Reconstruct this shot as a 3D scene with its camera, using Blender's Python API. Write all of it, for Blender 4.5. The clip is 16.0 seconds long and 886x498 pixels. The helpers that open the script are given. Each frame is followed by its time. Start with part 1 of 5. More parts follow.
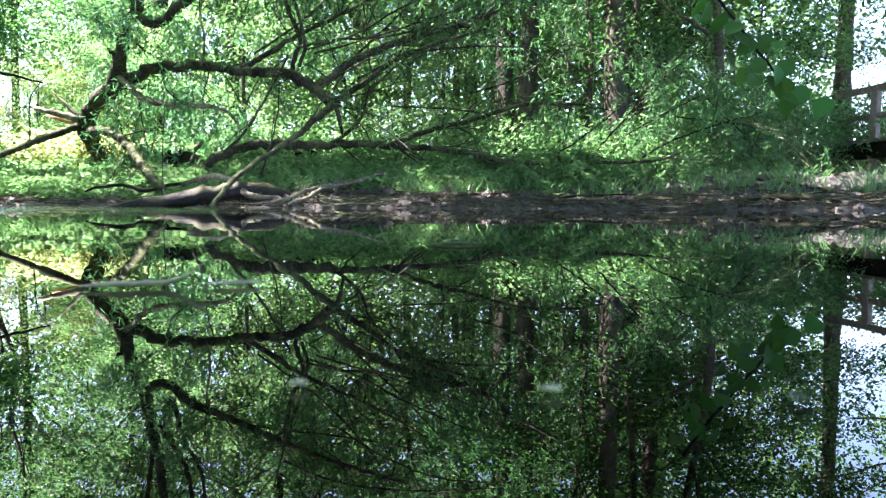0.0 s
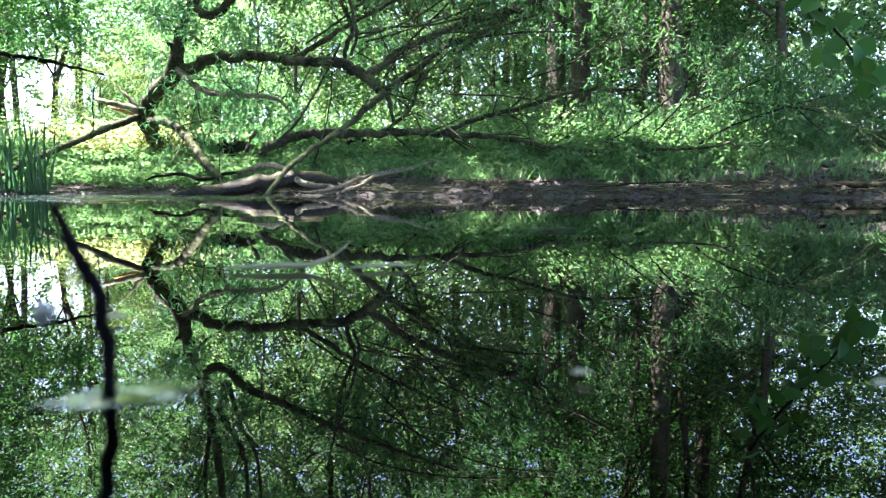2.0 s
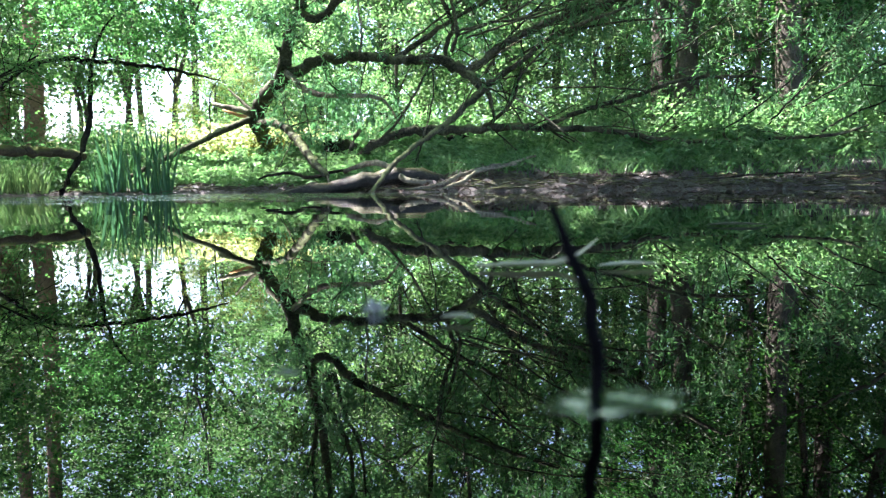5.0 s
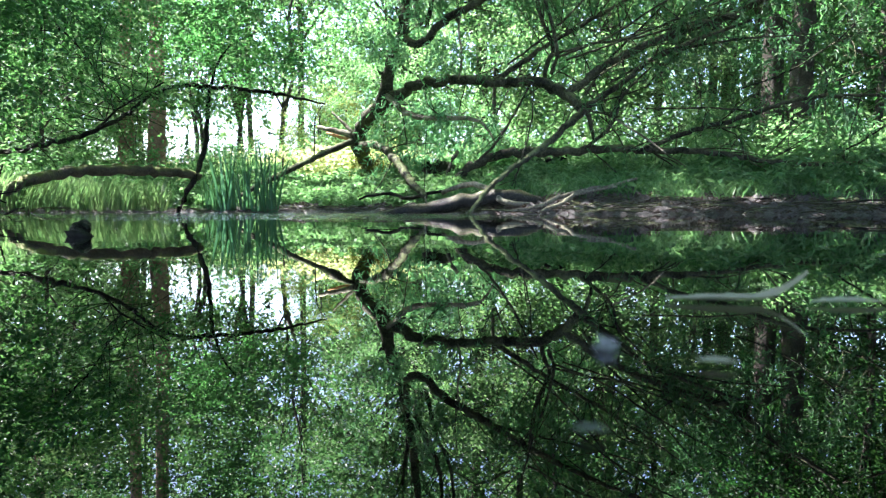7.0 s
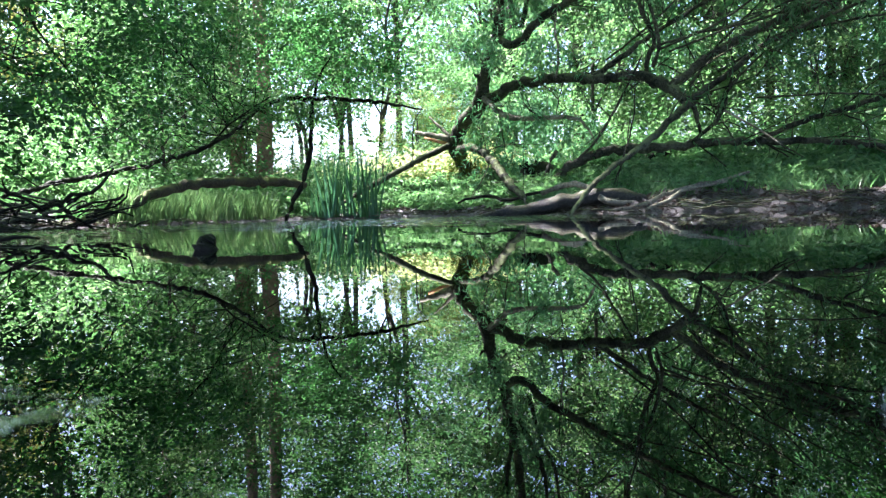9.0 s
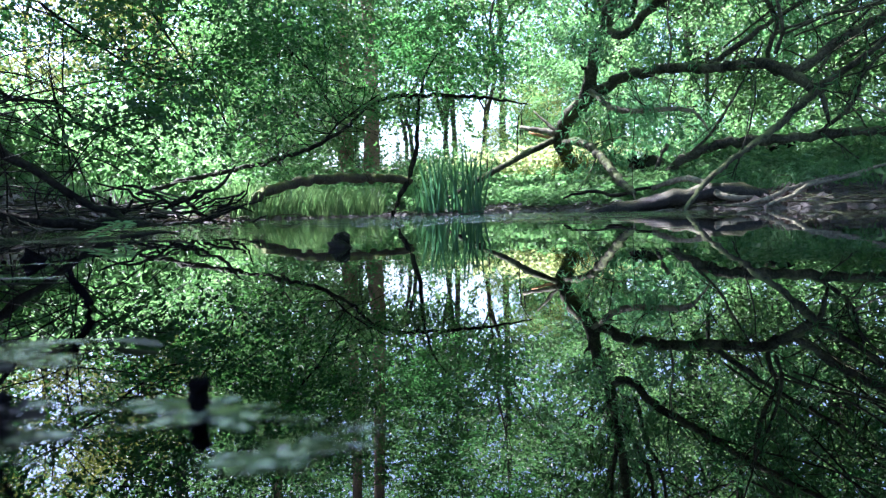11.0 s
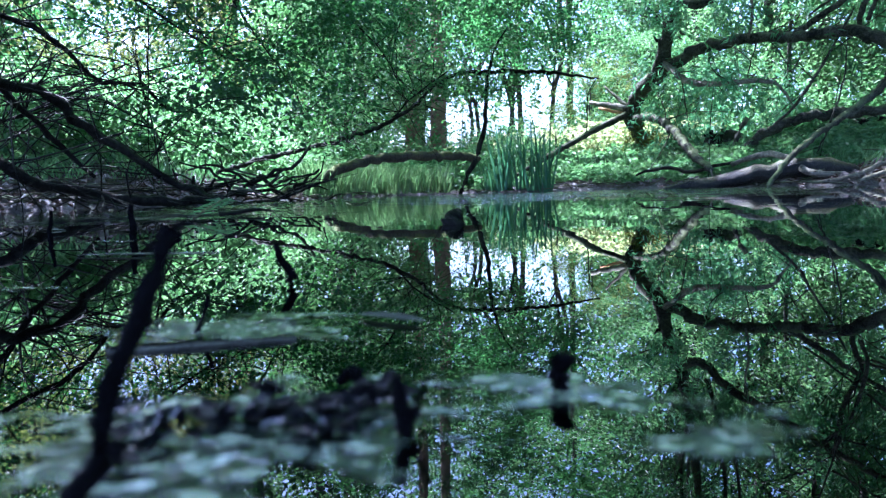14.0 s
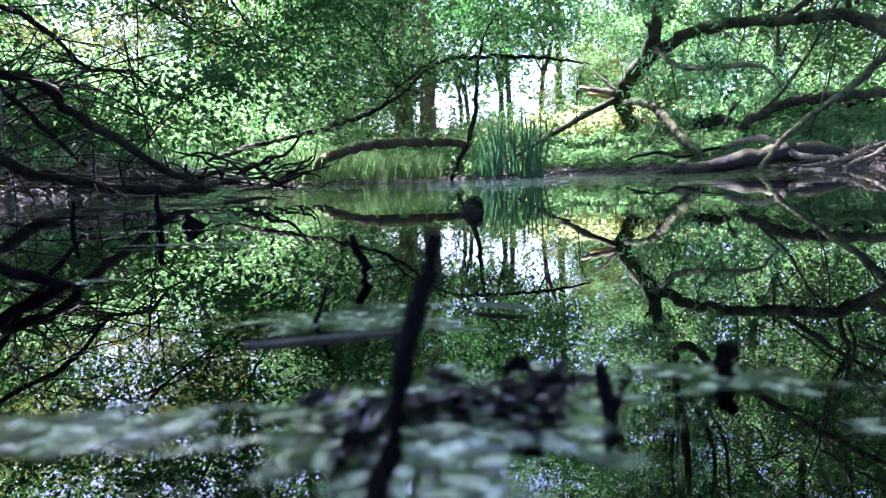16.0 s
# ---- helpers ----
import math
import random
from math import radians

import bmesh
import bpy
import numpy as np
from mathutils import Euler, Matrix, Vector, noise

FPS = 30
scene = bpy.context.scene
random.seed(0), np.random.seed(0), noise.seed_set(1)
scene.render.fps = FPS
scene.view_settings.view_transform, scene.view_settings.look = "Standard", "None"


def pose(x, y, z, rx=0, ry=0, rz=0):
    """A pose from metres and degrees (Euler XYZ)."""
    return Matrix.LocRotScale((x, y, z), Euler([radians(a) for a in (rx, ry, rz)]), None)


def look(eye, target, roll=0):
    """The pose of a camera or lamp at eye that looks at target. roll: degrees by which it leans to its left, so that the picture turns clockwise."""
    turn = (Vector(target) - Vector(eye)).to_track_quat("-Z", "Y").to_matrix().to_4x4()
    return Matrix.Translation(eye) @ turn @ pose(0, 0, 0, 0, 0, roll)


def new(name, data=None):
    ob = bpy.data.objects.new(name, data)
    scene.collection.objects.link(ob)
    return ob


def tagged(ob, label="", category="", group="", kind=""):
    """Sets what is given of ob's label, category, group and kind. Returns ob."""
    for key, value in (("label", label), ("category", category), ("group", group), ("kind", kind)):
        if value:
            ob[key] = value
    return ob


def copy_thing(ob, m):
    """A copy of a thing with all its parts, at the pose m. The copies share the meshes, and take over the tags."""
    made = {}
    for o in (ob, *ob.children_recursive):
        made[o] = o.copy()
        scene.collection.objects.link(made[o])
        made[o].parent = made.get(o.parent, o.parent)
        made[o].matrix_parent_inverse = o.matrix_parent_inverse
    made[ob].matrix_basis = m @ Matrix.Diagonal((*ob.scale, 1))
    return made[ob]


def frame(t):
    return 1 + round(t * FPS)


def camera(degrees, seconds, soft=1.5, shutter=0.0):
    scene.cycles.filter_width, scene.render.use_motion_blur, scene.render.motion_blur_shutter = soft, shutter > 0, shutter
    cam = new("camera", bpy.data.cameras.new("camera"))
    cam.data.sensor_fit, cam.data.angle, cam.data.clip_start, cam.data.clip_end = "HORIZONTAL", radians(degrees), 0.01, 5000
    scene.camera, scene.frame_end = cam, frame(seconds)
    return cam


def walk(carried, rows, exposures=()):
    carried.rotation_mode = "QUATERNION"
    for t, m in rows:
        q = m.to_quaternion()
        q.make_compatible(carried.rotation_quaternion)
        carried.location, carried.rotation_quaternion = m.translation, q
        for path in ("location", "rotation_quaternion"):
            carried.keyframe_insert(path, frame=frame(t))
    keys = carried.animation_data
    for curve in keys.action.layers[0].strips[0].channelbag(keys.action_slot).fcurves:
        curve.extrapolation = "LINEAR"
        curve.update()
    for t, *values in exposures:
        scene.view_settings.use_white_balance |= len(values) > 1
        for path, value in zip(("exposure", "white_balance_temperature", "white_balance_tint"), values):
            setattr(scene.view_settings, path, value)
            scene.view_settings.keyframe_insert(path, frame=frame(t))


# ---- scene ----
# A woodland pond with a fallen willow, filmed from just above the water.
# Metres; water level is z = 0; the camera starts over the origin.
cam = camera(65.8, 16.0, soft=1.35)
cam.data.dof.use_dof = True
cam.data.dof.focus_distance = 7.5
cam.data.dof.aperture_fstop = 24.0
PATH = [
    (0.0, -0.01417, 0.06808, 0.02871, 86.307, -0.266, -20.181),
    (0.5, -0.01915, 0.07522, 0.02803, 85.994, -0.224, -19.215),
    (1.0, -0.02623, 0.08146, 0.02738, 85.667, -0.043, -18.418),
    (1.5, -0.03378, 0.08576, 0.02715, 85.426, -0.081, -17.457),
    (2.0, -0.04354, 0.09019, 0.02571, 85.316, -0.182, -16.220),
    (2.5, -0.05206, 0.09431, 0.02674, 85.316, -0.114, -14.867),
    (3.0, -0.06097, 0.09721, 0.02613, 85.310, -0.024, -13.695),
    (3.5, -0.06682, 0.09886, 0.02624, 84.986, -0.103, -12.585),
    (4.0, -0.07382, 0.10094, 0.02587, 84.497, 0.137, -11.309),
    (6.5, -0.11225, 0.11453, 0.02688, 86.440, 0.200, -2.477),
    (7.0, -0.11715, 0.11966, 0.02697, 86.784, -0.126, -0.383),
    (7.5, -0.12270, 0.12721, 0.02687, 87.021, 0.037, 1.717),
    (8.0, -0.12658, 0.13360, 0.02878, 87.032, 0.599, 3.566),
    (8.5, -0.13198, 0.13805, 0.03016, 87.059, 1.147, 5.596),
    (11.0, -0.17164, 0.14797, 0.03529, 86.869, 1.422, 16.201),
    (11.5, -0.18178, 0.14655, 0.03532, 86.906, 1.350, 18.004),
    (12.0, -0.18986, 0.14501, 0.03578, 86.791, 1.404, 19.065),
    (12.5, -0.19854, 0.14237, 0.03585, 86.391, 1.563, 19.716),
    (13.0, -0.21161, 0.14165, 0.03550, 85.957, 1.804, 20.132),
    (13.5, -0.21816, 0.14059, 0.03541, 85.558, 1.675, 20.801),
    (14.0, -0.22459, 0.13733, 0.03515, 85.165, 1.581, 21.483),
    (14.5, -0.23236, 0.13164, 0.03398, 84.726, 1.593, 21.660),
    (15.0, -0.23872, 0.12892, 0.03551, 84.356, 1.725, 21.445),
    (15.5, -0.24494, 0.12524, 0.03652, 84.070, 1.748, 20.919),
    (16.0, -0.25349, 0.12129, 0.03817, 83.978, 1.976, 20.502),
]
EXPOSURE = [(0.0, 3.99, 6250, 26), (4.0, 3.92, 6180, 25), (7.0, 3.74, 6000, 22), (11.0, 3.36, 5450, 28), (13.0, 3.35, 4990, 28), (14.5, 3.39, 4790, 35), (15.2, 3.42, 4980, 39), (16.0, 3.5, 5550, 40)]
walk(cam, [(t, pose(*r)) for t, *r in PATH], EXPOSURE)

# ---- light ----
SUN_AZ, SUN_EL = 60.0, 58.0          # degrees left of +Y, degrees up
world = bpy.data.worlds.new("sky")
scene.world = world
world.use_nodes = True
wn = world.node_tree.nodes
sky = wn.new("ShaderNodeTexSky")
sky.sky_type = "NISHITA"
sky.sun_disc = False
sky.sun_elevation = radians(SUN_EL)
sky.sun_rotation = radians(-SUN_AZ)
sky.air_density, sky.dust_density, sky.ozone_density = 1.0, 1.8, 2.0
wn["Background"].inputs["Strength"].default_value = 0.075
world.node_tree.links.new(sky.outputs[0], wn["Background"].inputs["Color"])
sun = new("sun", bpy.data.lights.new("sun", "SUN"))
sun.data.energy, sun.data.angle, sun.data.color = 5.0, radians(0.53), (1.0, 0.95, 0.86)
ce = math.cos(radians(SUN_EL))
sun.matrix_world = look((-30 * ce * math.sin(radians(SUN_AZ)), 30 * ce * math.cos(radians(SUN_AZ)), 30 * math.sin(radians(SUN_EL))), (0, 0, 0))


# ---- materials ----
def material(name):
    m = bpy.data.materials.new(name)
    m.use_nodes = True
    m.node_tree.nodes.clear()
    return m, m.node_tree.nodes, m.node_tree.links


def node(n, kind, **inputs):
    a = n.new(kind)
    for k, v in inputs.items():
        a.inputs[k.replace("_", " ")].default_value = v
    return a


def ramp(n, *stops):
    a = n.new("ShaderNodeValToRGB")
    while len(a.color_ramp.elements) < len(stops):
        a.color_ramp.elements.new(0.5)
    for e, (p, c) in zip(a.color_ramp.elements, stops):
        e.position, e.color = p, (*c, 1)
    return a


def leaf_material(name, dark, mid, light, through_col, glow=0.5, gloss=0.45, shine=0.18, spread=0.25, patch=0.9):
    """Thin leaves: each one its own green, light passes through them."""
    m, n, l = material(name)
    geo = n.new("ShaderNodeNewGeometry")
    co = n.new("ShaderNodeTexCoord")
    noi = node(n, "ShaderNodeTexNoise", Scale=patch, Detail=3.0)
    l.new(co.outputs["Object"], noi.inputs["Vector"])
    mixv = n.new("ShaderNodeMath")
    mixv.operation = "MULTIPLY_ADD"
    mixv.inputs[1].default_value = spread
    l.new(geo.outputs["Random Per Island"], mixv.inputs[0])
    sc = n.new("ShaderNodeMath")
    sc.operation = "MULTIPLY"
    sc.inputs[1].default_value = 0.8
    l.new(noi.outputs["Fac"], sc.inputs[0])
    l.new(sc.outputs[0], mixv.inputs[2])
    r = ramp(n, (0.1, dark), (0.5, mid), (0.95, light))
    l.new(mixv.outputs[0], r.inputs["Fac"])
    # each plant leans a little to yellow or to blue, and is paler or deeper than its neighbours
    who = n.new("ShaderNodeObjectInfo")
    own = node(n, "ShaderNodeHueSaturation")
    for sock, low, high in (("Hue", 0.478, 0.515), ("Value", 0.7, 1.12)):
        span = node(n, "ShaderNodeMapRange")
        span.inputs["To Min"].default_value, span.inputs["To Max"].default_value = low, high
        l.new(who.outputs["Random"], span.inputs["Value"])
        l.new(span.outputs[0], own.inputs[sock])
    l.new(r.outputs["Color"], own.inputs["Color"])
    r = own
    p = node(n, "ShaderNodeBsdfPrincipled", Roughness=gloss)
    p.inputs["Specular IOR Level"].default_value = shine
    l.new(r.outputs["Color"], p.inputs["Base Color"])
    tr = n.new("ShaderNodeBsdfTranslucent")
    tint = n.new("ShaderNodeMix")
    tint.data_type, tint.blend_type = "RGBA", "MULTIPLY"
    tint.inputs["Factor"].default_value = 1.0
    tint.inputs[7].default_value = (*through_col, 1)
    br = node(n, "ShaderNodeHueSaturation", Value=2.0, Saturation=1.0)
    l.new(r.outputs["Color"], br.inputs["Color"])
    l.new(br.outputs["Color"], tint.inputs[6])
    l.new(tint.outputs[2], tr.inputs["Color"])
    mx = n.new("ShaderNodeMixShader")
    mx.inputs["Fac"].default_value = glow
    l.new(p.outputs[0], mx.inputs[1])
    l.new(tr.outputs[0], mx.inputs[2])
    out = n.new("ShaderNodeOutputMaterial")
    l.new(mx.outputs[0], out.inputs["Surface"])
    return m


LEAF_WOOD = leaf_material("leaf_woodland", (0.018, 0.056, 0.022), (0.064, 0.142, 0.054), (0.17, 0.235, 0.115), (0.85, 1.0, 0.75), 0.5, 0.42, 0.26)
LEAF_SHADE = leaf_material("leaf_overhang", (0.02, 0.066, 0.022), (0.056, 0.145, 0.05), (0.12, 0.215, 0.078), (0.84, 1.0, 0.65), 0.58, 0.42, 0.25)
LEAF_WILLOW = leaf_material("leaf_willow", (0.02, 0.066, 0.034), (0.058, 0.146, 0.068), (0.14, 0.232, 0.135), (0.85, 1.0, 0.7))
LEAF_DARK = leaf_material("leaf_alder_and_shaded", (0.009, 0.036, 0.012), (0.026, 0.08, 0.025), (0.075, 0.165, 0.055), (0.8, 1.0, 0.6))
LEAF_HERB = leaf_material("leaf_herb", (0.012, 0.042, 0.014), (0.062, 0.142, 0.054), (0.16, 0.25, 0.115), (0.9, 1.0, 0.75), shine=0.22, spread=0.4, patch=2.4)
LEAF_IRIS = leaf_material("leaf_iris", (0.016, 0.055, 0.03), (0.042, 0.11, 0.058), (0.09, 0.17, 0.09), (0.85, 1.0, 0.7), 0.4, 0.35)
LEAF_NEAR = leaf_material("leaf_backlit", (0.016, 0.055, 0.012), (0.026, 0.085, 0.018), (0.04, 0.11, 0.025), (0.8, 1.0, 0.5), 0.32, 0.5, 0.08)
LEAF_CURL = leaf_material("leaf_pale_curled", (0.16, 0.18, 0.11), (0.27, 0.29, 0.19), (0.42, 0.43, 0.3), (1.0, 1.0, 0.8), 0.15, 0.5)
# herb leaf paled towards white, with the sun's glare put into it
LEAF_HERB_SUNLIT = leaf_material("leaf_herb_sunlit", (0.13, 0.2, 0.08), (0.3, 0.38, 0.18), (0.52, 0.55, 0.34), (1.0, 1.0, 0.75), 0.4, 0.5)
# brighter yellow-green bush leaf: sunlight is put into the colour
LEAF_BUSH_SUNLIT = leaf_material("leaf_bush_sunlit", (0.04, 0.075, 0.02), (0.12, 0.175, 0.05), (0.27, 0.3, 0.11), (1.0, 1.0, 0.6), 0.3, 0.5, spread=0.4, patch=2.0)
LEAF_MOSS = leaf_material("moss_hanging", (0.03, 0.04, 0.008), (0.075, 0.085, 0.02), (0.15, 0.15, 0.05), (1.0, 1.0, 0.5), 0.35, 0.7)
LEAF_DEAD = leaf_material("leaf_litter", (0.025, 0.017, 0.011), (0.05, 0.038, 0.028), (0.11, 0.088, 0.072), (1.0, 0.8, 0.5), 0.1, 0.5)
LEAF_PALE = leaf_material("leaf_pale_film", (0.03, 0.042, 0.03), (0.055, 0.07, 0.05), (0.11, 0.125, 0.095), (1.0, 1.0, 0.8), 0.15, 0.5)


def bark_material(name, low, high, moss=0.0, moss_col=(0.05, 0.085, 0.02), scale=1.0, wet=0.75, shine=0.2):
    m, n, l = material(name)
    co = n.new("ShaderNodeTexCoord")
    mp = n.new("ShaderNodeMapping")
    mp.inputs["Scale"].default_value = (scale, scale, scale)
    l.new(co.outputs["Object"], mp.inputs["Vector"])
    big = node(n, "ShaderNodeTexNoise", Scale=4.0, Detail=4.0, Roughness=0.6)
    fine = node(n, "ShaderNodeTexNoise", Scale=38.0, Detail=6.0, Roughness=0.7)
    for x in (big, fine):
        l.new(mp.outputs[0], x.inputs["Vector"])
    add = n.new("ShaderNodeMath")
    add.operation = "MULTIPLY_ADD"
    add.inputs[1].default_value = 0.55
    l.new(fine.outputs["Fac"], add.inputs[0])
    half = n.new("ShaderNodeMath")
    half.operation = "MULTIPLY"
    half.inputs[1].default_value = 0.5
    l.new(big.outputs["Fac"], half.inputs[0])
    l.new(half.outputs[0], add.inputs[2])
    r = ramp(n, (0.42, low), (0.54, tuple(a * 0.65 + b * 0.35 for a, b in zip(low, high))), (0.68, high))
    l.new(add.outputs[0], r.inputs["Fac"])
    col = r.outputs["Color"]
    if moss:
        geo = n.new("ShaderNodeNewGeometry")
        sep = n.new("ShaderNodeSeparateXYZ")
        l.new(geo.outputs["Normal"], sep.inputs[0])
        mm = n.new("ShaderNodeMath")
        mm.operation = "MULTIPLY_ADD"
        mm.inputs[1].default_value = 0.35
        l.new(sep.outputs["Z"], mm.inputs[0])
        l.new(big.outputs["Fac"], mm.inputs[2])
        mr = ramp(n, (0.62, (0, 0, 0)), (0.85, (moss, moss, moss)))
        l.new(mm.outputs[0], mr.inputs["Fac"])
        mix = n.new("ShaderNodeMix")
        mix.data_type = "RGBA"
        mix.inputs[7].default_value = (*moss_col, 1)
        l.new(mr.outputs["Color"], mix.inputs["Factor"])
        l.new(col, mix.inputs[6])
        col = mix.outputs[2]
    p = node(n, "ShaderNodeBsdfPrincipled", Roughness=wet)
    p.inputs["Specular IOR Level"].default_value = shine
    l.new(col, p.inputs["Base Color"])
    b = node(n, "ShaderNodeBump", Strength=0.9, Distance=0.03)
    l.new(add.outputs[0], b.inputs["Height"])
    l.new(b.outputs[0], p.inputs["Normal"])
    out = n.new("ShaderNodeOutputMaterial")
    l.new(p.outputs[0], out.inputs["Surface"])
    return m


BARK_WILLOW = bark_material("bark_willow", (0.007, 0.0072, 0.004), (0.112, 0.114, 0.068), 0.8, (0.1, 0.125, 0.045), shine=0.15)
BARK_PALE = bark_material("bark_pale_dry", (0.055, 0.05, 0.033), (0.31, 0.285, 0.195), 0.15)
BARK_DARK = bark_material("bark_dark_wet", (0.0025, 0.0024, 0.0016), (0.029, 0.027, 0.018), 0.25, wet=0.6, shine=0.06)
BARK_LOG = bark_material("bark_log_damp", (0.003, 0.003, 0.002), (0.04, 0.038, 0.024), 0.6, (0.07, 0.072, 0.018), wet=0.5, shine=0.25)
BARK_TREE = bark_material("bark_trunk", (0.026, 0.023, 0.017), (0.115, 0.1, 0.078), 0.45)
BARK_PINK = bark_material("bark_pine", (0.14, 0.085, 0.06), (0.42, 0.27, 0.2), 0.0)
BARK_MOSS = bark_material("bark_mossy", (0.03, 0.025, 0.016), (0.11, 0.09, 0.05), 1.0, (0.09, 0.11, 0.02))
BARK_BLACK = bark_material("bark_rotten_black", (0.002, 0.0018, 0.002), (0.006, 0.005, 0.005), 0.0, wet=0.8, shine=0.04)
WOOD_RAW = bark_material("wood_broken_orange", (0.3, 0.13, 0.05), (0.62, 0.34, 0.16), 0.0)
WOOD_RAIL = bark_material("wood_weathered_rail", (0.12, 0.1, 0.08), (0.3, 0.27, 0.22), 0.1, scale=1.5)


def ground_material():
    m, n, l = material("mud_and_soil")
    co = n.new("ShaderNodeTexCoord")
    big = node(n, "ShaderNodeTexNoise", Scale=0.8, Detail=5.0, Roughness=0.6)
    mid = node(n, "ShaderNodeTexNoise", Scale=9.0, Detail=6.0, Roughness=0.65)
    fine = node(n, "ShaderNodeTexNoise", Scale=70.0, Detail=5.0, Roughness=0.7)
    for x in (big, mid, fine):
        l.new(co.outputs["Object"], x.inputs["Vector"])
    r = ramp(n, (0.3, (0.007, 0.006, 0.0055)), (0.5, (0.018, 0.0145, 0.013)), (0.72, (0.05, 0.04, 0.036)))
    l.new(mid.outputs["Fac"], r.inputs["Fac"])
    grass = ramp(n, (0.3, (0.05, 0.09, 0.02)), (0.7, (0.12, 0.17, 0.05)))
    l.new(fine.outputs["Fac"], grass.inputs["Fac"])
    sep = n.new("ShaderNodeSeparateXYZ")
    l.new(co.outputs["Object"], sep.inputs[0])
    hgt = n.new("ShaderNodeMath")
    hgt.operation = "MULTIPLY_ADD"
    hgt.inputs[1].default_value = 0.35
    l.new(big.outputs["Fac"], hgt.inputs[0])
    l.new(sep.outputs["Z"], hgt.inputs[2])
    gm = ramp(n, (0.5, (0, 0, 0)), (0.68, (1, 1, 1)))
    l.new(hgt.outputs[0], gm.inputs["Fac"])
    mix = n.new("ShaderNodeMix")
    mix.data_type = "RGBA"
    l.new(gm.outputs["Color"], mix.inputs["Factor"])
    l.new(r.outputs["Color"], mix.inputs[6])
    l.new(grass.outputs["Color"], mix.inputs[7])
    p = node(n, "ShaderNodeBsdfPrincipled", Roughness=0.6)
    l.new(mix.outputs[2], p.inputs["Base Color"])
    rr = ramp(n, (0.35, (0.3, 0.3, 0.3)), (0.6, (0.8, 0.8, 0.8)))
    l.new(mid.outputs["Fac"], rr.inputs["Fac"])
    l.new(rr.outputs["Color"], p.inputs["Roughness"])
    add = n.new("ShaderNodeMath")
    add.operation = "ADD"
    l.new(mid.outputs["Fac"], add.inputs[0])
    l.new(fine.outputs["Fac"], add.inputs[1])
    b = node(n, "ShaderNodeBump", Strength=0.8, Distance=0.03)
    l.new(add.outputs[0], b.inputs["Height"])
    l.new(b.outputs[0], p.inputs["Normal"])
    out = n.new("ShaderNodeOutputMaterial")
    l.new(p.outputs[0], out.inputs["Surface"])
    return m


def water_material():
    """Still dark pond water: a near-perfect mirror at a low angle, with a ruffled strip along the far left shore."""
    m, n, l = material("pond_water")
    co = n.new("ShaderNodeTexCoord")
    p = node(n, "ShaderNodeBsdfPrincipled", Roughness=0.0, IOR=1.9)
    p.inputs["Base Color"].default_value = (0.0002, 0.0003, 0.0002, 1)
    calm = node(n, "ShaderNodeTexNoise", Scale=2.2, Detail=2.0)
    mp = n.new("ShaderNodeMapping")
    mp.inputs["Scale"].default_value = (1.0, 2.5, 1.0)
    l.new(co.outputs["Object"], mp.inputs["Vector"])
    l.new(mp.outputs[0], calm.inputs["Vector"])
    bump = node(n, "ShaderNodeBump", Strength=0.006, Distance=0.05)
    l.new(calm.outputs["Fac"], bump.inputs["Height"])
    # ruffled places: centre, how far they reach along x and y, grain, steepness; broken up into cat's-paws
    last = bump.outputs[0]
    for cx, cy, rx, ry, grain, steep in ((-1.25, 4.2, 1.5, 2.4, 10.0, 2.2), (-1.65, 1.22, 0.8, 0.4, 60.0, 0.5)):
        sq = n.new("ShaderNodeMapping")
        sq.inputs["Scale"].default_value = (1 / rx, 1 / ry, 1.0)
        sq.inputs["Location"].default_value = (-cx / rx, -cy / ry, 0.0)
        l.new(co.outputs["Object"], sq.inputs["Vector"])
        ln = n.new("ShaderNodeVectorMath")
        ln.operation = "LENGTH"
        l.new(sq.outputs[0], ln.inputs[0])
        paw = node(n, "ShaderNodeTexNoise", Scale=2.6, Detail=4.0)
        l.new(mp.outputs[0], paw.inputs["Vector"])
        far = n.new("ShaderNodeMath")
        far.operation = "MULTIPLY_ADD"
        far.inputs[1].default_value = 1.6
        l.new(paw.outputs["Fac"], far.inputs[0])
        l.new(ln.outputs["Value"], far.inputs[2])
        mask = n.new("ShaderNodeMapRange")
        mask.inputs["From Min"].default_value, mask.inputs["From Max"].default_value = 1.9, 1.6
        mask.inputs["To Min"].default_value, mask.inputs["To Max"].default_value = 0.0, 1.0
        l.new(far.outputs[0], mask.inputs["Value"])
        rip = node(n, "ShaderNodeTexNoise", Scale=grain, Detail=2.0)
        l.new(mp.outputs[0], rip.inputs["Vector"])
        tilt = n.new("ShaderNodeVectorMath")
        tilt.operation = "MULTIPLY_ADD"
        tilt.inputs[1].default_value = (steep, steep, 0.0)
        tilt.inputs[2].default_value = (-steep / 2, -steep / 2, 1.0)
        l.new(rip.outputs["Color"], tilt.inputs[0])
        mix = n.new("ShaderNodeMix")
        mix.data_type = "VECTOR"
        l.new(mask.outputs[0], mix.inputs["Factor"])
        l.new(last, mix.inputs[4])
        l.new(tilt.outputs[0], mix.inputs[5])
        flat = n.new("ShaderNodeVectorMath")
        flat.operation = "NORMALIZE"
        l.new(mix.outputs[1], flat.inputs[0])
        last = flat.outputs[0]
    l.new(last, p.inputs["Normal"])
    out = n.new("ShaderNodeOutputMaterial")
    l.new(p.outputs[0], out.inputs["Surface"])
    return m


MUD, WATER = ground_material(), water_material()


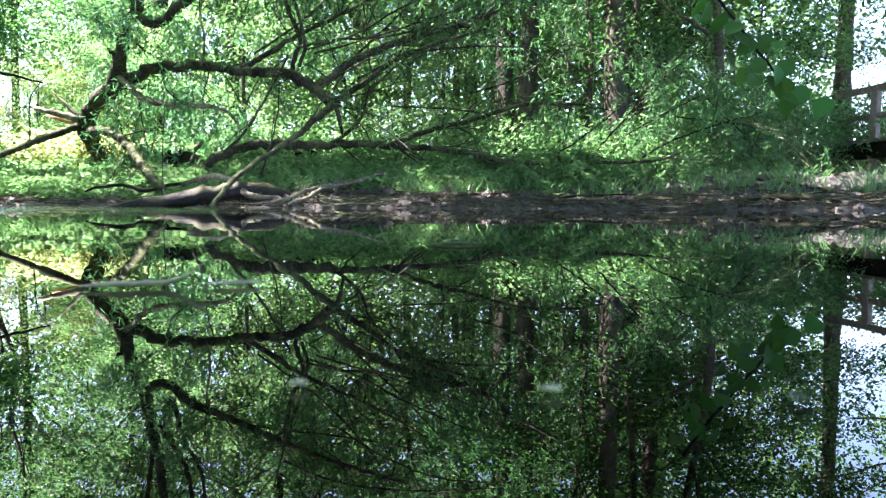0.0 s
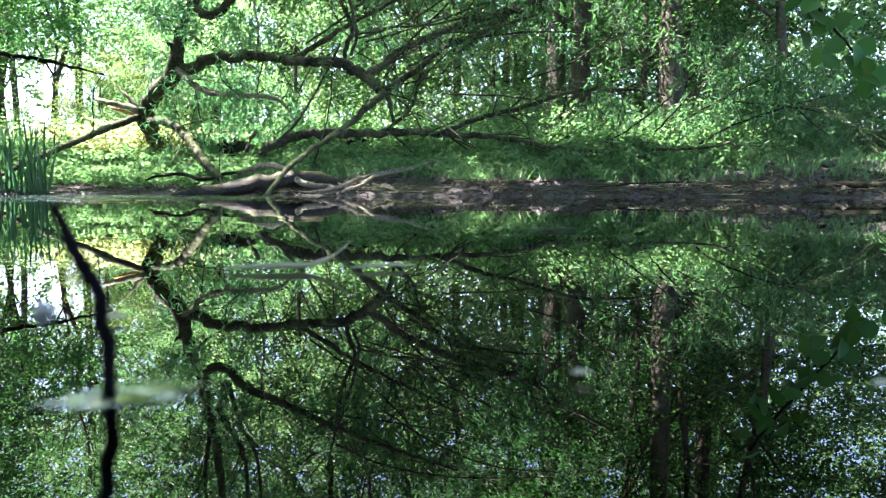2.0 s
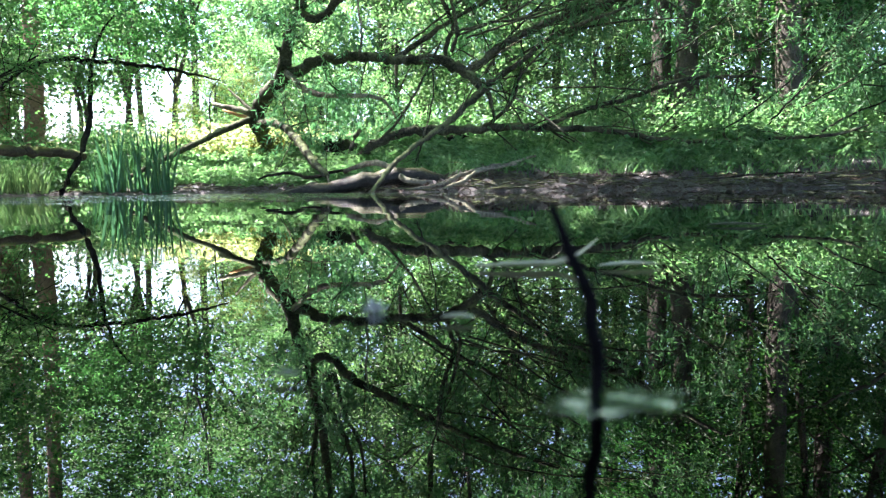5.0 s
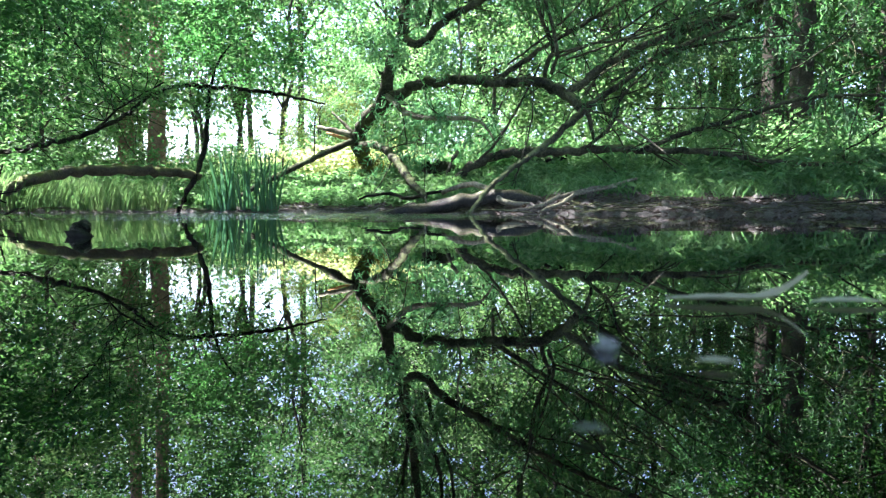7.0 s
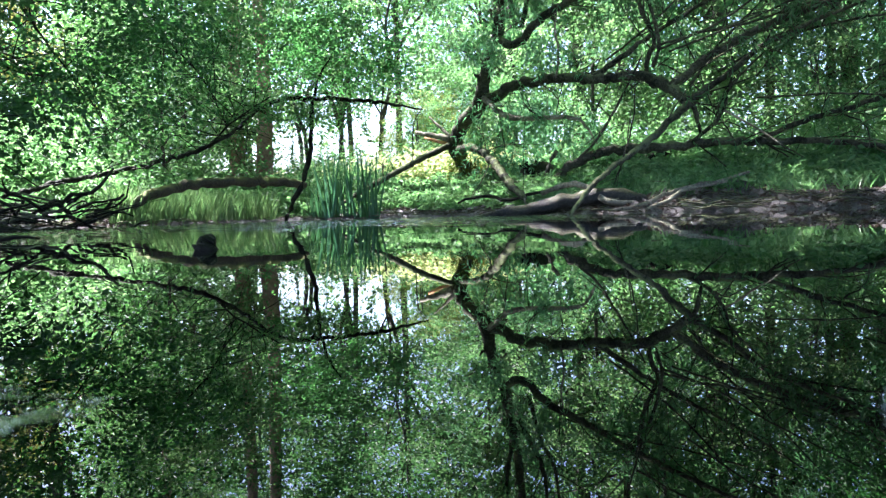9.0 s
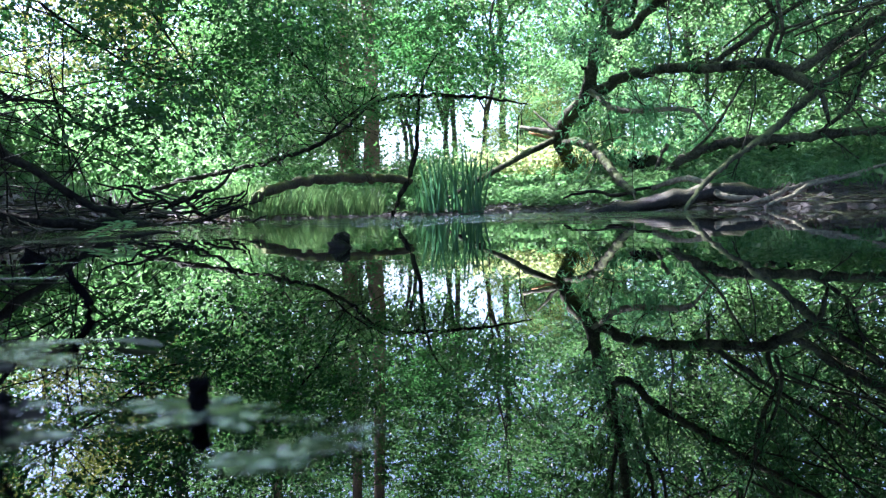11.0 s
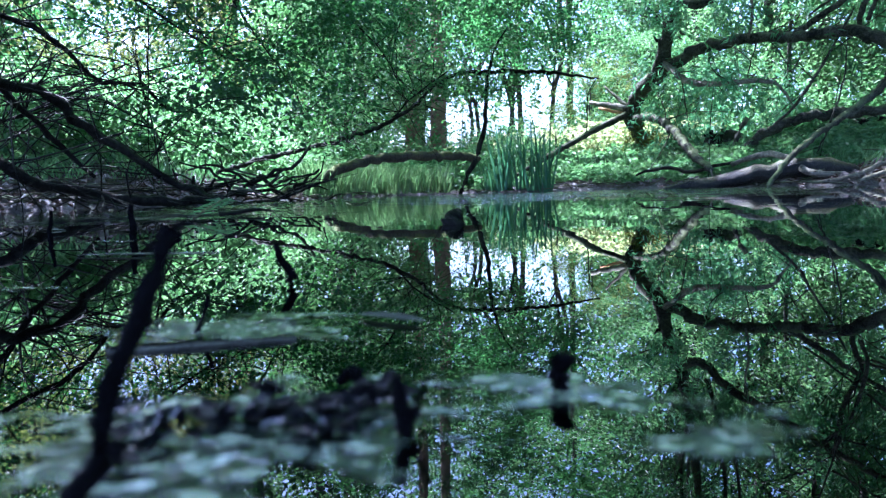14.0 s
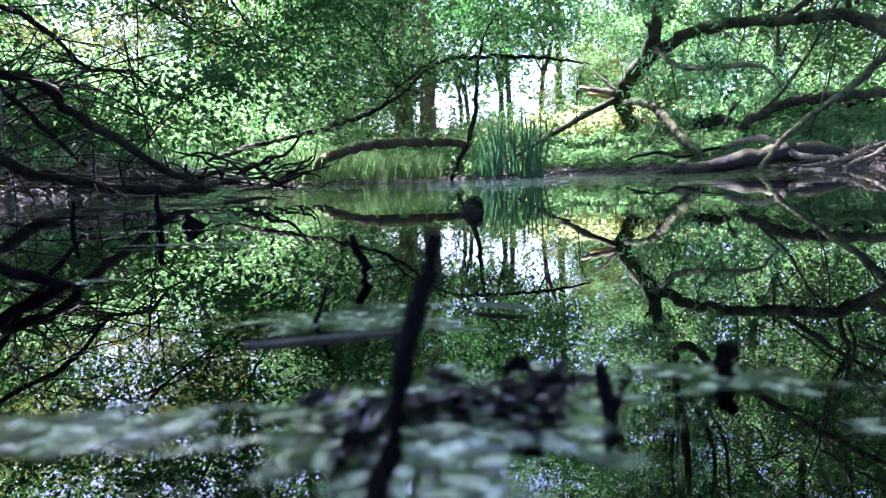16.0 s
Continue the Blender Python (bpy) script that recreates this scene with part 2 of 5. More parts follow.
# ---- builders ----
def mesh_of(name, verts, faces, mat, smooth=True):
    me = bpy.data.meshes.new(name)
    me.from_pydata(verts, [], faces)
    if smooth:
        me.polygons.foreach_set("use_smooth", [True] * len(me.polygons))
    me.materials.append(mat)
    me.update()
    return me


def thing(name, label, category, group="", kind="", at=(0, 0, 0)):
    ob = new(name)
    ob.location = at
    return tagged(ob, label, category, group, kind)


def part(name, mesh, parent, label="", kind=""):
    ob = new(name, mesh)
    ob.parent = parent
    if parent is not None and parent.type == "EMPTY":
        ob.matrix_parent_inverse = Matrix.Translation(-Vector(parent.location))
    return tagged(ob, label, kind=kind)


def spline(points, step):
    """A smooth line through points (x, y, z, radius), sampled about every step metres."""
    p = np.array(points, float)
    p = np.vstack([2 * p[0] - p[1], p, 2 * p[-1] - p[-2]])
    out = []
    for i in range(1, len(p) - 2):
        a, b, c, d = p[i - 1:i + 3]
        n = max(2, int(np.linalg.norm(c[:3] - b[:3]) / step))
        for k in range(n):
            t = k / n
            out.append(0.5 * (2 * b + (c - a) * t + (2 * a - 5 * b + 4 * c - d) * t * t + (3 * b - a - 3 * c + d) * t ** 3))
    out.append(p[-2])
    q = np.array(out)
    q[:, 3] = np.maximum(q[:, 3], 0.0006)
    return q


def tube(points, sides=8, step=0.12, rough=0.18, kink=0.0, seed=0):
    """Verts and faces of a limb along the points, with lumpy bark and a slightly crooked line."""
    q = spline(points, step)
    rng = np.random.default_rng(seed + len(points) * 7)
    if kink:
        q[1:-1, :3] += rng.normal(0, kink, (len(q) - 2, 3)) * q[1:-1, 3:4]
    tang = np.gradient(q[:, :3], axis=0)
    tang /= np.linalg.norm(tang, axis=1)[:, None] + 1e-9
    up = np.where(abs(tang[:, 2:3]) > 0.92, [[1.0, 0, 0]], [[0, 0, 1.0]])
    u = np.cross(tang, up)
    u /= np.linalg.norm(u, axis=1)[:, None] + 1e-9
    v = np.cross(u, tang)
    ang = np.linspace(0, 2 * np.pi, sides, endpoint=False)
    r = q[:, 3:4] * (1 + rng.normal(0, rough, (len(q), sides)) * (0.6 if sides > 4 else 0))
    vs = q[:, None, :3] + r[..., None] * (np.cos(ang)[None, :, None] * u[:, None] + np.sin(ang)[None, :, None] * v[:, None])
    n = len(q)
    faces = []
    for i in range(n - 1):
        for k in range(sides):
            k2 = (k + 1) % sides
            faces.append((i * sides + k, i * sides + k2, (i + 1) * sides + k2, (i + 1) * sides + k))
    faces.append(tuple(range(sides))[::-1])
    faces.append(tuple((n - 1) * sides + k for k in range(sides)))
    return vs.reshape(-1, 3), faces


def join(pieces):
    vs, fs, base = [], [], 0
    for v, f in pieces:
        vs.append(np.asarray(v))
        fs.extend(tuple(i + base for i in face) for face in f)
        base += len(v)
    return np.vstack(vs), fs


def quad_mesh(name, verts, mat):
    """verts: (n, 4, 3): base, side, tip, side of n leaves, each folded along its rib."""
    n = len(verts)
    me = bpy.data.meshes.new(name)
    me.vertices.add(n * 4)
    me.vertices.foreach_set("co", np.ascontiguousarray(verts, np.float32).ravel())
    me.loops.add(n * 6)
    idx = np.arange(n)[:, None] * 4 + np.array([0, 1, 2, 0, 2, 3])
    me.loops.foreach_set("vertex_index", idx.ravel().astype(np.int32))
    me.polygons.add(n * 2)
    me.polygons.foreach_set("loop_start", np.arange(0, n * 6, 3, dtype=np.int32))
    me.materials.append(mat)
    me.update(calc_edges=True)
    me.validate()
    return me


def unit(a):
    return a / (np.linalg.norm(a, axis=-1, keepdims=True) + 1e-9)


def leaf_quads(rng, base, axis, normal, length, width, fold=0.25):
    """Leaves from their base points, directions and normals."""
    n = len(base)
    side = unit(np.cross(axis, normal))
    nor = np.cross(side, axis)
    ln = length * rng.uniform(0.6, 1.25, (n, 1))
    w = width * rng.uniform(0.7, 1.2, (n, 1)) / 2
    mid = base + axis * ln * 0.45
    lift = nor * w * fold * 2
    return np.stack([base, mid + side * w + lift, base + axis * ln - nor * ln * 0.12, mid - side * w + lift], axis=1)


def sprays(rng, origin, direction, span, count, length, width, droop=0.3, flat=0.7):
    """Leafy twigs: count leaves set along both sides of each twig, the twig sagging by droop."""
    m = len(origin)
    d = unit(direction)
    s = (np.arange(count)[None, :, None] + rng.uniform(0.2, 1, (m, count, 1))) / count
    sp = span * rng.uniform(0.6, 1.2, (m, 1, 1))
    pts = origin[:, None] + d[:, None] * s * sp
    pts[..., 2] -= (droop * s * s * sp)[..., 0]
    pts += rng.normal(0, 0.035, pts.shape) * span
    here = unit(d[:, None] + np.concatenate([np.zeros((m, count, 2)), -2 * droop * s], axis=2))
    sidev = unit(np.cross(here, np.array([0, 0, 1.0])) + 1e-6)
    sign = np.where(np.arange(count) % 2 == 0, 1.0, -1.0)[None, :, None]
    ax = unit(here * 0.6 + sidev * sign * 0.8 + rng.normal(0, 0.35, pts.shape) + np.array([0, 0, -0.45 * droop]))
    nor = unit(np.array([0, 0, 1.0]) * flat + rng.normal(0, 0.5, pts.shape))
    return leaf_quads(rng, pts.reshape(-1, 3), ax.reshape(-1, 3), nor.reshape(-1, 3), length, width)


def hanging(rng, origin, span, count, length, width, sway=0.25, lean=(0, 0, 0)):
    """Willow withes: thin shoots that hang, with long narrow leaves pointing down and out."""
    m = len(origin)
    d = unit(np.concatenate([rng.normal(0, sway, (m, 2)), -np.ones((m, 1)) * 0.9], axis=1) + np.array(lean))
    s = rng.uniform(0.05, 1, (m, count, 1))
    pts = origin[:, None] + d[:, None] * s * span * rng.uniform(0.5, 1.3, (m, 1, 1))
    ax = unit(d[:, None] * 0.8 + rng.normal(0, 0.55, pts.shape))
    nor = unit(rng.normal(0, 1, pts.shape))
    return leaf_quads(rng, pts.reshape(-1, 3), ax.reshape(-1, 3), nor.reshape(-1, 3), length, width, 0.15)


def polar(az, r, z=0.0):
    """A point at az degrees left of +Y and r metres off."""
    return (-r * math.sin(radians(az)), r * math.cos(radians(az)), z)


# ---- ground and water ----
SHORE_AZ = (-180, -120, -80, -55, -40, -20, -6, 0, 6, 14, 22, 28, 32, 37, 45, 55, 80, 120, 180)
SHORE_R = (0.55, 0.9, 3.2, 5.9, 5.9, 5.6, 5.5, 6.3, 7.6, 8.2, 8.3, 7.7, 6.4, 4.9, 4.1, 3.7, 1.9, 0.8, 0.55)


def shore(az):
    return np.interp(az, SHORE_AZ, SHORE_R)


def rise(az, r):
    """Height of the ground: pond bed, muddy rim, low bank, then flat woodland floor."""
    s = r - shore(az)
    z = np.interp(s, (-2.0, -0.6, 0.0, 0.25, 1.2, 2.2, 4.0, 12.0, 60.0), (-0.6, -0.25, -0.004, 0.035, 0.16, 0.34, 0.42, 0.5, 0.7))
    z = np.where(s > 0, z * (1 - (1 - np.interp(az, (14, 21, 36, 42), (1, 0.3, 0.3, 1))) * np.interp(s, (2.5, 5.0), (1, 0))), z)
    wob = 0.05 * np.sin(az * 0.31 + r * 1.7) * np.sin(r * 2.3 + az * 0.13) + 0.02 * np.sin(az * 1.9) * np.sin(r * 6.1)
    return z + wob * np.clip(s * 0.7, 0, 1)


def ground_at(x, y):
    return float(rise(math.degrees(math.atan2(-x, y)), math.hypot(x, y)))


def build_ground():
    az = np.concatenate([np.arange(-180, -60, 3.0), np.arange(-60, 60, 0.4), np.arange(60, 180, 3.0)])
    s = np.concatenate([[-3, -1.2, -0.5, -0.2], np.arange(-0.1, 3.0, 0.06), [3.2, 3.6, 4.2, 5, 6, 7.5, 9, 12, 16, 22, 40, 100, 400, 1500]])
    A, S = np.meshgrid(az, s, indexing="ij")
    R = np.maximum(shore(A) + S, 0.02 * (np.arange(len(s)) + 1)[None])
    Z = rise(A, R)
    rng = np.random.default_rng(4)
    Z += np.where((S > 0.03) & (S < 4), rng.normal(0, 0.016, Z.shape), 0)
    V = np.stack([-R * np.sin(np.radians(A)), R * np.cos(np.radians(A)), Z], axis=-1).reshape(-1, 3)
    n, k = A.shape
    faces = []
    for i in range(n):
        j = (i + 1) % n
        for c in range(k - 1):
            faces.append((i * k + c, i * k + c + 1, j * k + c + 1, j * k + c))
    tagged(new("ground", mesh_of("ground", V, faces, MUD)), "dark bare mud bank rising to a green woodland floor", "ground", kind="structure")


build_ground()
ang = np.radians(np.arange(0, 360, 4.0))
rings = [np.stack([r * np.cos(ang), r * np.sin(ang), 0 * ang], axis=1) for r in (0.3, 2.0, 5.0, 12.0)]
wv = np.vstack([[[0, 0, 0]], *rings])
wf = [(0, 1 + k, 1 + (k + 1) % 90) for k in range(90)]
for j in range(3):
    wf += [(1 + j * 90 + k, 1 + (j + 1) * 90 + k, 1 + (j + 1) * 90 + (k + 1) % 90, 1 + j * 90 + (k + 1) % 90) for k in range(90)]
tagged(new("water", mesh_of("water", wv, wf, WATER)), "still dark pond water mirroring the wood", "water", kind="structure")


# ---- woodland trees ----
def crown_leaves(rng, height, radius, low, n_sprays, per, leaf, width, span, mat, name, droop=0.35):
    """A ragged crown: leafy twigs in clumps round the ends of unseen boughs, from low up to height."""
    clumps = max(10, n_sprays // 34)
    zc = low + (height - low) * rng.beta(1.3, 1.2, clumps)
    prof = np.sin(np.clip((zc - low) / (height - low), 0.02, 0.98) * np.pi) ** 0.6
    ac = rng.uniform(0, 2 * np.pi, clumps)
    rc = radius * prof * np.sqrt(rng.uniform(0.12, 1.0, clumps))
    centre = np.stack([rc * np.cos(ac), rc * np.sin(ac), zc], axis=1)
    pick = rng.integers(0, clumps, n_sprays)
    size = radius * rng.uniform(0.07, 0.24, clumps)
    o = centre[pick] + rng.normal(0, 1, (n_sprays, 3)) * size[pick, None] * np.array([1, 1, 0.45])
    d = o * np.array([1, 1, 0]) + rng.normal(0, radius * 0.5, (n_sprays, 3)) * np.array([1, 1, 0.3])
    return quad_mesh(name, sprays(rng, o, d, span, per, leaf, width, droop), mat), centre


def make_tree(seed, label, height, trunk_r, radius, low, n_sprays, leaf, width, mat, bark, lean=0.0, per=9, span=0.55, crook=0.05):
    rng = np.random.default_rng(seed)
    t = thing("tree", label, "tree", "woodland trees")
    crown, centre = crown_leaves(rng, height, radius, low, n_sprays, per, leaf, width, span, mat, "crown")
    z = np.linspace(-0.25, height * 0.92, 7)
    line = [(lean * max(0, a) * 0.3 + rng.normal(0, crook), rng.normal(0, crook), a, trunk_r * (1.35 if a < 0 else 1 - 0.85 * a / height)) for a in z]
    v, f = tube(line, 12, 0.25, 0.1, seed=seed)
    stem = part("trunk", mesh_of("trunk", v, f, bark), t)
    for c in centre[:: max(1, len(centre) // 9)]:
        h = np.clip(c[2] * rng.uniform(0.55, 0.85), low * 0.5, height * 0.85)
        k = 1 - 0.85 * h / height
        start = np.array([lean * h * 0.3, 0, h])
        midp = (start + c) / 2 + np.array([0, 0, rng.uniform(0.0, 0.3)])
        v, f = tube([(*start, trunk_r * k * 0.45), (*midp, trunk_r * k * 0.28), (*c, 0.012)], 6, 0.25, 0.1, 1.0, seed)
        part("bough", mesh_of("bough", v, f, bark), stem)
    part("crown", crown, t, kind="stuff")
    return t


def place_tree(proto, az, r, turn, scale=1.0, first=False):
    x, y, _ = polar(az, r)
    z = ground_at(x, y)
    ob = proto if first else copy_thing(proto, pose(x, y, z, 0, 0, turn))
    ob.location, ob.rotation_euler = (x, y, z), (0, 0, radians(turn))
    ob.scale = (scale, scale, scale)
    return ob


TALL = make_tree(11, "tall broadleaf woodland tree with a light green crown", 13.0, 0.2, 3.0, 2.2, 1500, 0.11, 0.065, LEAF_WOOD, BARK_TREE)
LOW = make_tree(12, "leafy young woodland tree, bright in the sun", 7.5, 0.10, 2.3, 0.8, 1250, 0.082, 0.048, LEAF_WOOD, BARK_TREE, 0.1)
BUSH = make_tree(13, "bushy understorey shrub with pale green leaves", 3.6, 0.05, 1.7, 0.25, 1150, 0.077, 0.042, LEAF_HERB, BARK_TREE, 0.1)
ALDER = make_tree(14, "dark-leaved alder leaning over the bank", 8.5, 0.07, 2.5, 0.8, 2300, 0.062, 0.042, LEAF_DARK, BARK_TREE, 0.1)
HIGH = make_tree(15, "tall trunk with a high spreading crown", 15.0, 0.15, 4.6, 6.2, 1150, 0.15, 0.09, LEAF_WOOD, BARK_TREE, per=10, span=0.8)
SLIM = make_tree(16, "slim crooked sapling at the edge of the clearing", 5.5, 0.06, 1.2, 1.8, 240, 0.08, 0.045, LEAF_WOOD, BARK_TREE, 0.5, crook=0.16)

place_tree(TALL, -22.0, 17.0, 10, 1.0, True)
for az, r, turn, k in ((-29, 17.5, 130, 1.0), (-3, 21, 40, 1.1), (2, 23, 200, 1.2), (38, 17.3, 300, 1.05), (-14, 20, 250, 1.2), (-38, 19, 20, 1.2), (33, 22, 160, 1.2), (-58, 16, 60, 1.0), (57, 21, 10, 1.1)):
    place_tree(TALL, az, r, turn, k)
place_tree(LOW, -9, 13.5, 0, 1.0, True)
for az, r, turn, k in ((-17, 14.5, 70, 1.1), (-32, 15, 140, 1.1), (2, 15.5, 210, 1.0), (5.0, 18.5, 40, 0.9), (31, 16, 280, 0.9), (58, 18, 190, 0.8), (-21, 17.5, 300, 1.2), (-57, 13, 100, 1.0), (63, 15, 0, 0.9), (-24, 14.5, 10, 0.9), (-41, 14, 80, 1.0), (28.5, 20, 50, 1.0)):
    place_tree(LOW, az, r, turn, k)
place_tree(BUSH, -4, 12.0, 0, 1.0, True)
for az, r, turn, k in ((4.5, 15.5, 80, 1.0), (-12, 12, 150, 0.9), (-20, 12.8, 220, 0.8), (-29.5, 12.8, 20, 0.85), (5.5, 17.5, 100, 0.9), (28.5, 12.5, 300, 1.1), (30, 10.2, 50, 0.7), (54, 12.5, 10, 0.75), (-37, 11.8, 190, 0.9), (-44, 12.0, 330, 0.9), (5.0, 12.8, 40, 0.6), (27.5, 13.8, 300, 0.8)):
    place_tree(BUSH, az, r, turn, k)
# background bushes whose leaf colour carries the sunlight on them
PALE = make_tree(20, "bush with the sunlight put into its pale leaf colour", 4.2, 0.06, 1.9, 0.2, 1200, 0.066, 0.036, LEAF_BUSH_SUNLIT, BARK_TREE, 0.1)
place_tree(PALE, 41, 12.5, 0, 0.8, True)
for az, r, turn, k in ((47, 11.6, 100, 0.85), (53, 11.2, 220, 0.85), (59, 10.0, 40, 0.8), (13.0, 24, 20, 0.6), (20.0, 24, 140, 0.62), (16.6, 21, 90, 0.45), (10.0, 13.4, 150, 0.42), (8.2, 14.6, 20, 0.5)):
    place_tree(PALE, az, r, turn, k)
place_tree(ALDER, -35, 10.5, 0, 1.0, True)
for az, r, turn, k in ((-41, 9.8, 120, 1.0), (-33.5, 11.6, 240, 1.1), (-31.5, 10.4, 60, 0.8)):
    place_tree(ALDER, az, r, turn, k)
# bare trunks close behind the bank: their crowns spread high above the water
POLE = make_tree(19, "bare straight trunk with a thin high crown", 13.5, 0.18, 2.6, 7.2, 260, 0.15, 0.09, LEAF_WOOD, BARK_TREE, per=10, span=0.8)
place_tree(POLE, -26.8, 10.8, 0, 0.95, True)
for az, r, turn, k in ((-25.0, 11.3, 50, 0.9), (-33.8, 9.6, 90, 0.85), (-37.3, 12.0, 200, 0.9)):
    place_tree(POLE, az, r, turn, k)
place_tree(HIGH, -49.9, 14, 70, 1.0, True)
# the trees at -6.5 and -13 degrees are added to shade the bushes
for az, r, turn, k in ((15.5, 22, 0, 0.7), (11.5, 20, 120, 0.75), (23.5, 25, 40, 0.68), (55, 23, 300, 1.0), (3.2, 19.5, 60, 0.9), (-6.5, 15.5, 200, 0.8), (-13, 17.5, 20, 0.9)):
    place_tree(HIGH, az, r, turn, k)
place_tree(SLIM, 14.0, 14.5, 0, 1.0, True)
for az, r, turn, k in ((15.4, 15.5, 190, 0.9), (17.3, 15, 20, 1.0), (18.5, 14, 170, 0.8), (20.0, 17, 80, 0.9)):
    place_tree(SLIM, az, r, turn, k)
PINE = make_tree(17, "reddish-barked pine trunk catching the light", 15.0, 0.13, 2.6, 9.5, 160, 0.13, 0.05, LEAF_DARK, BARK_PINK, per=10, span=0.7)
place_tree(PINE, 22.5, 12.6, 0, 1.0, True)
place_tree(PINE, 24.6, 13.6, 60, 1.0)
place_tree(PINE, 31, 16.0, 140, 1.0)
# big unseen trees added on the near bank, beside and behind the viewer, to shade the pond
SHADE = make_tree(18, "big unseen tree added on the near bank to shade the pond", 14.0, 0.25, 5.0, 6.0, 900, 0.35, 0.22, LEAF_WOOD, BARK_TREE, per=10, span=0.9)
place_tree(SHADE, 72, 5.2, 0, 0.95, True)
for az, r, turn, k in ((95.5, 10.5, 70, 1.0), (118.6, 6.3, 140, 1.0), (168, 2.6, 210, 1.0), (-122, 4.8, 280, 0.95), (-76, 5.6, 30, 0.95)):
    place_tree(SHADE, az, r, turn, k)


# ---- far wood and meadow edge ----
def far_wood():
    rng = np.random.default_rng(31)
    n = 14000
    az = rng.uniform(-75, 75, n)
    keep = ~(((az > 11.0) & (az < 22.0)) | ((az < -49.5) & (az > -53.5)))
    r = rng.uniform(25, 42, n)
    z = 0.3 + 15.5 * rng.beta(1.0, 1.25, n)
    keep |= (z < 1.3 + 0.8 * np.sin(az * 1.3)) | ((z > 5.0 + np.sin(az * 2.1)) & (az > 0))
    keep &= ~((az > 44.5) & (az < 48.5) & (z > 5.0) & (z < 10.0))
    az, r, z = az[keep], r[keep], z[keep]
    n = len(az)
    o = np.stack([-r * np.sin(np.radians(az)), r * np.cos(np.radians(az)), z], axis=1)
    me = quad_mesh("far_wood", sprays(rng, o, rng.normal(0, 1, (n, 3)), 1.3, 10, 0.29, 0.19, 0.3), LEAF_WOOD)
    tagged(new("far_wood", me), "sunlit edge of the wood far behind the pond", "woods", kind="stuff")


far_wood()


# ---- undergrowth ----
def undergrowth():
    rng = np.random.default_rng(41)
    n = 13500
    az = rng.uniform(-58, 60, n)
    s = rng.gamma(2.5, 0.95, n) + np.interp(az, (-52, -39, -33, -6, 3, 32, 37), (5.0, 1.6, 0.95, 0.95, 0.35, 0.35, 1.5))
    r = shore(az) + s
    x, y = -r * np.sin(np.radians(az)), r * np.cos(np.radians(az))
    z = rise(az, r)
    patch = 0.5 + 0.5 * np.sin(az * 0.9 + 1.3) * np.sin(s * 1.7 + az * 0.35)
    h = np.clip((rng.normal(0.3, 0.1, n) + 0.45 * patch) * np.interp(s + np.interp(az, (-6, 3), (0, 0.6)), (0.8, 1.5, 2.1, 3.0, 3.9), (0.28, 0.4, 0.52, 0.85, 1.0)) + np.clip(s - 2.8, 0, 3) * 0.22, 0.06, 1.5)
    before = np.interp(az, (-24, -18, 12, 16), (0, 1, 1, 0))
    back = np.interp(az, (-6, 1), (8.3, 11.3))
    h *= 1 - before * np.interp(r - back, (-0.3, 1.6), (0.68, 0.0))
    per = 14
    f = rng.uniform(0.1, 1, (n, per, 1))
    lean = rng.normal(0, 0.2, (n, 1, 3)) * np.array([1, 1, 0])
    base = np.stack([x, y, z], axis=1)[:, None] + np.array([0, 0, 1.0]) * f * h[:, None, None] + lean * f * h[:, None, None] * 1.5
    base += rng.normal(0, 0.02, base.shape)
    ax = unit(rng.normal(0, 1, base.shape) * np.array([1, 1, 0.4]) + np.array([0, 0, -0.35]))
    nor = unit(np.array([0, 0, 0.8]) + rng.normal(0, 0.6, base.shape))
    size = rng.uniform(0.6, 1.2, (n, 1)).repeat(per, 1).reshape(-1, 1)
    q = leaf_quads(rng, base.reshape(-1, 3), ax.reshape(-1, 3), nor.reshape(-1, 3), 0.088 * size, 0.036 * size)
    tagged(new("undergrowth", quad_mesh("undergrowth", q, LEAF_HERB)), "dense green nettles and herbs on the bank", "undergrowth", kind="stuff")


def blades(rng, base, height, width, lean, seg=4, bend=0.25):
    """Grass or iris blades: tapering strips that bend over."""
    n = len(base)
    th = rng.uniform(0, 2 * np.pi, n)
    out = np.stack([np.cos(th), np.sin(th), np.zeros(n)], axis=1) * lean
    h = height * rng.uniform(0.55, 1.15, (n, 1))
    th2 = rng.uniform(0, 2 * np.pi, n)
    side = np.stack([np.cos(th2), np.sin(th2), np.zeros(n)], axis=1)
    vs = []
    for k in range(seg + 1):
        t = k / seg
        c = base + np.array([0, 0, 1.0]) * h * (t - bend * 0.4 * t ** 3) + out * h * (t + bend * 3 * t ** 3)
        w = width * (1 - t ** 2.2) * 0.5 + 0.0004
        vs += [c - side * w, c + side * w]
    V = np.stack(vs, axis=1)
    idx = np.arange(n)[:, None, None] * (2 * seg + 2) + np.array([[2 * k, 2 * k + 1, 2 * k + 3, 2 * k + 2] for k in range(seg)])[None]
    return V.reshape(-1, 3), idx.reshape(-1, 4)


def blade_mesh(name, V, F, mat):
    me = bpy.data.meshes.new(name)
    me.from_pydata(V.tolist(), [], F.tolist())
    me.materials.append(mat)
    return me


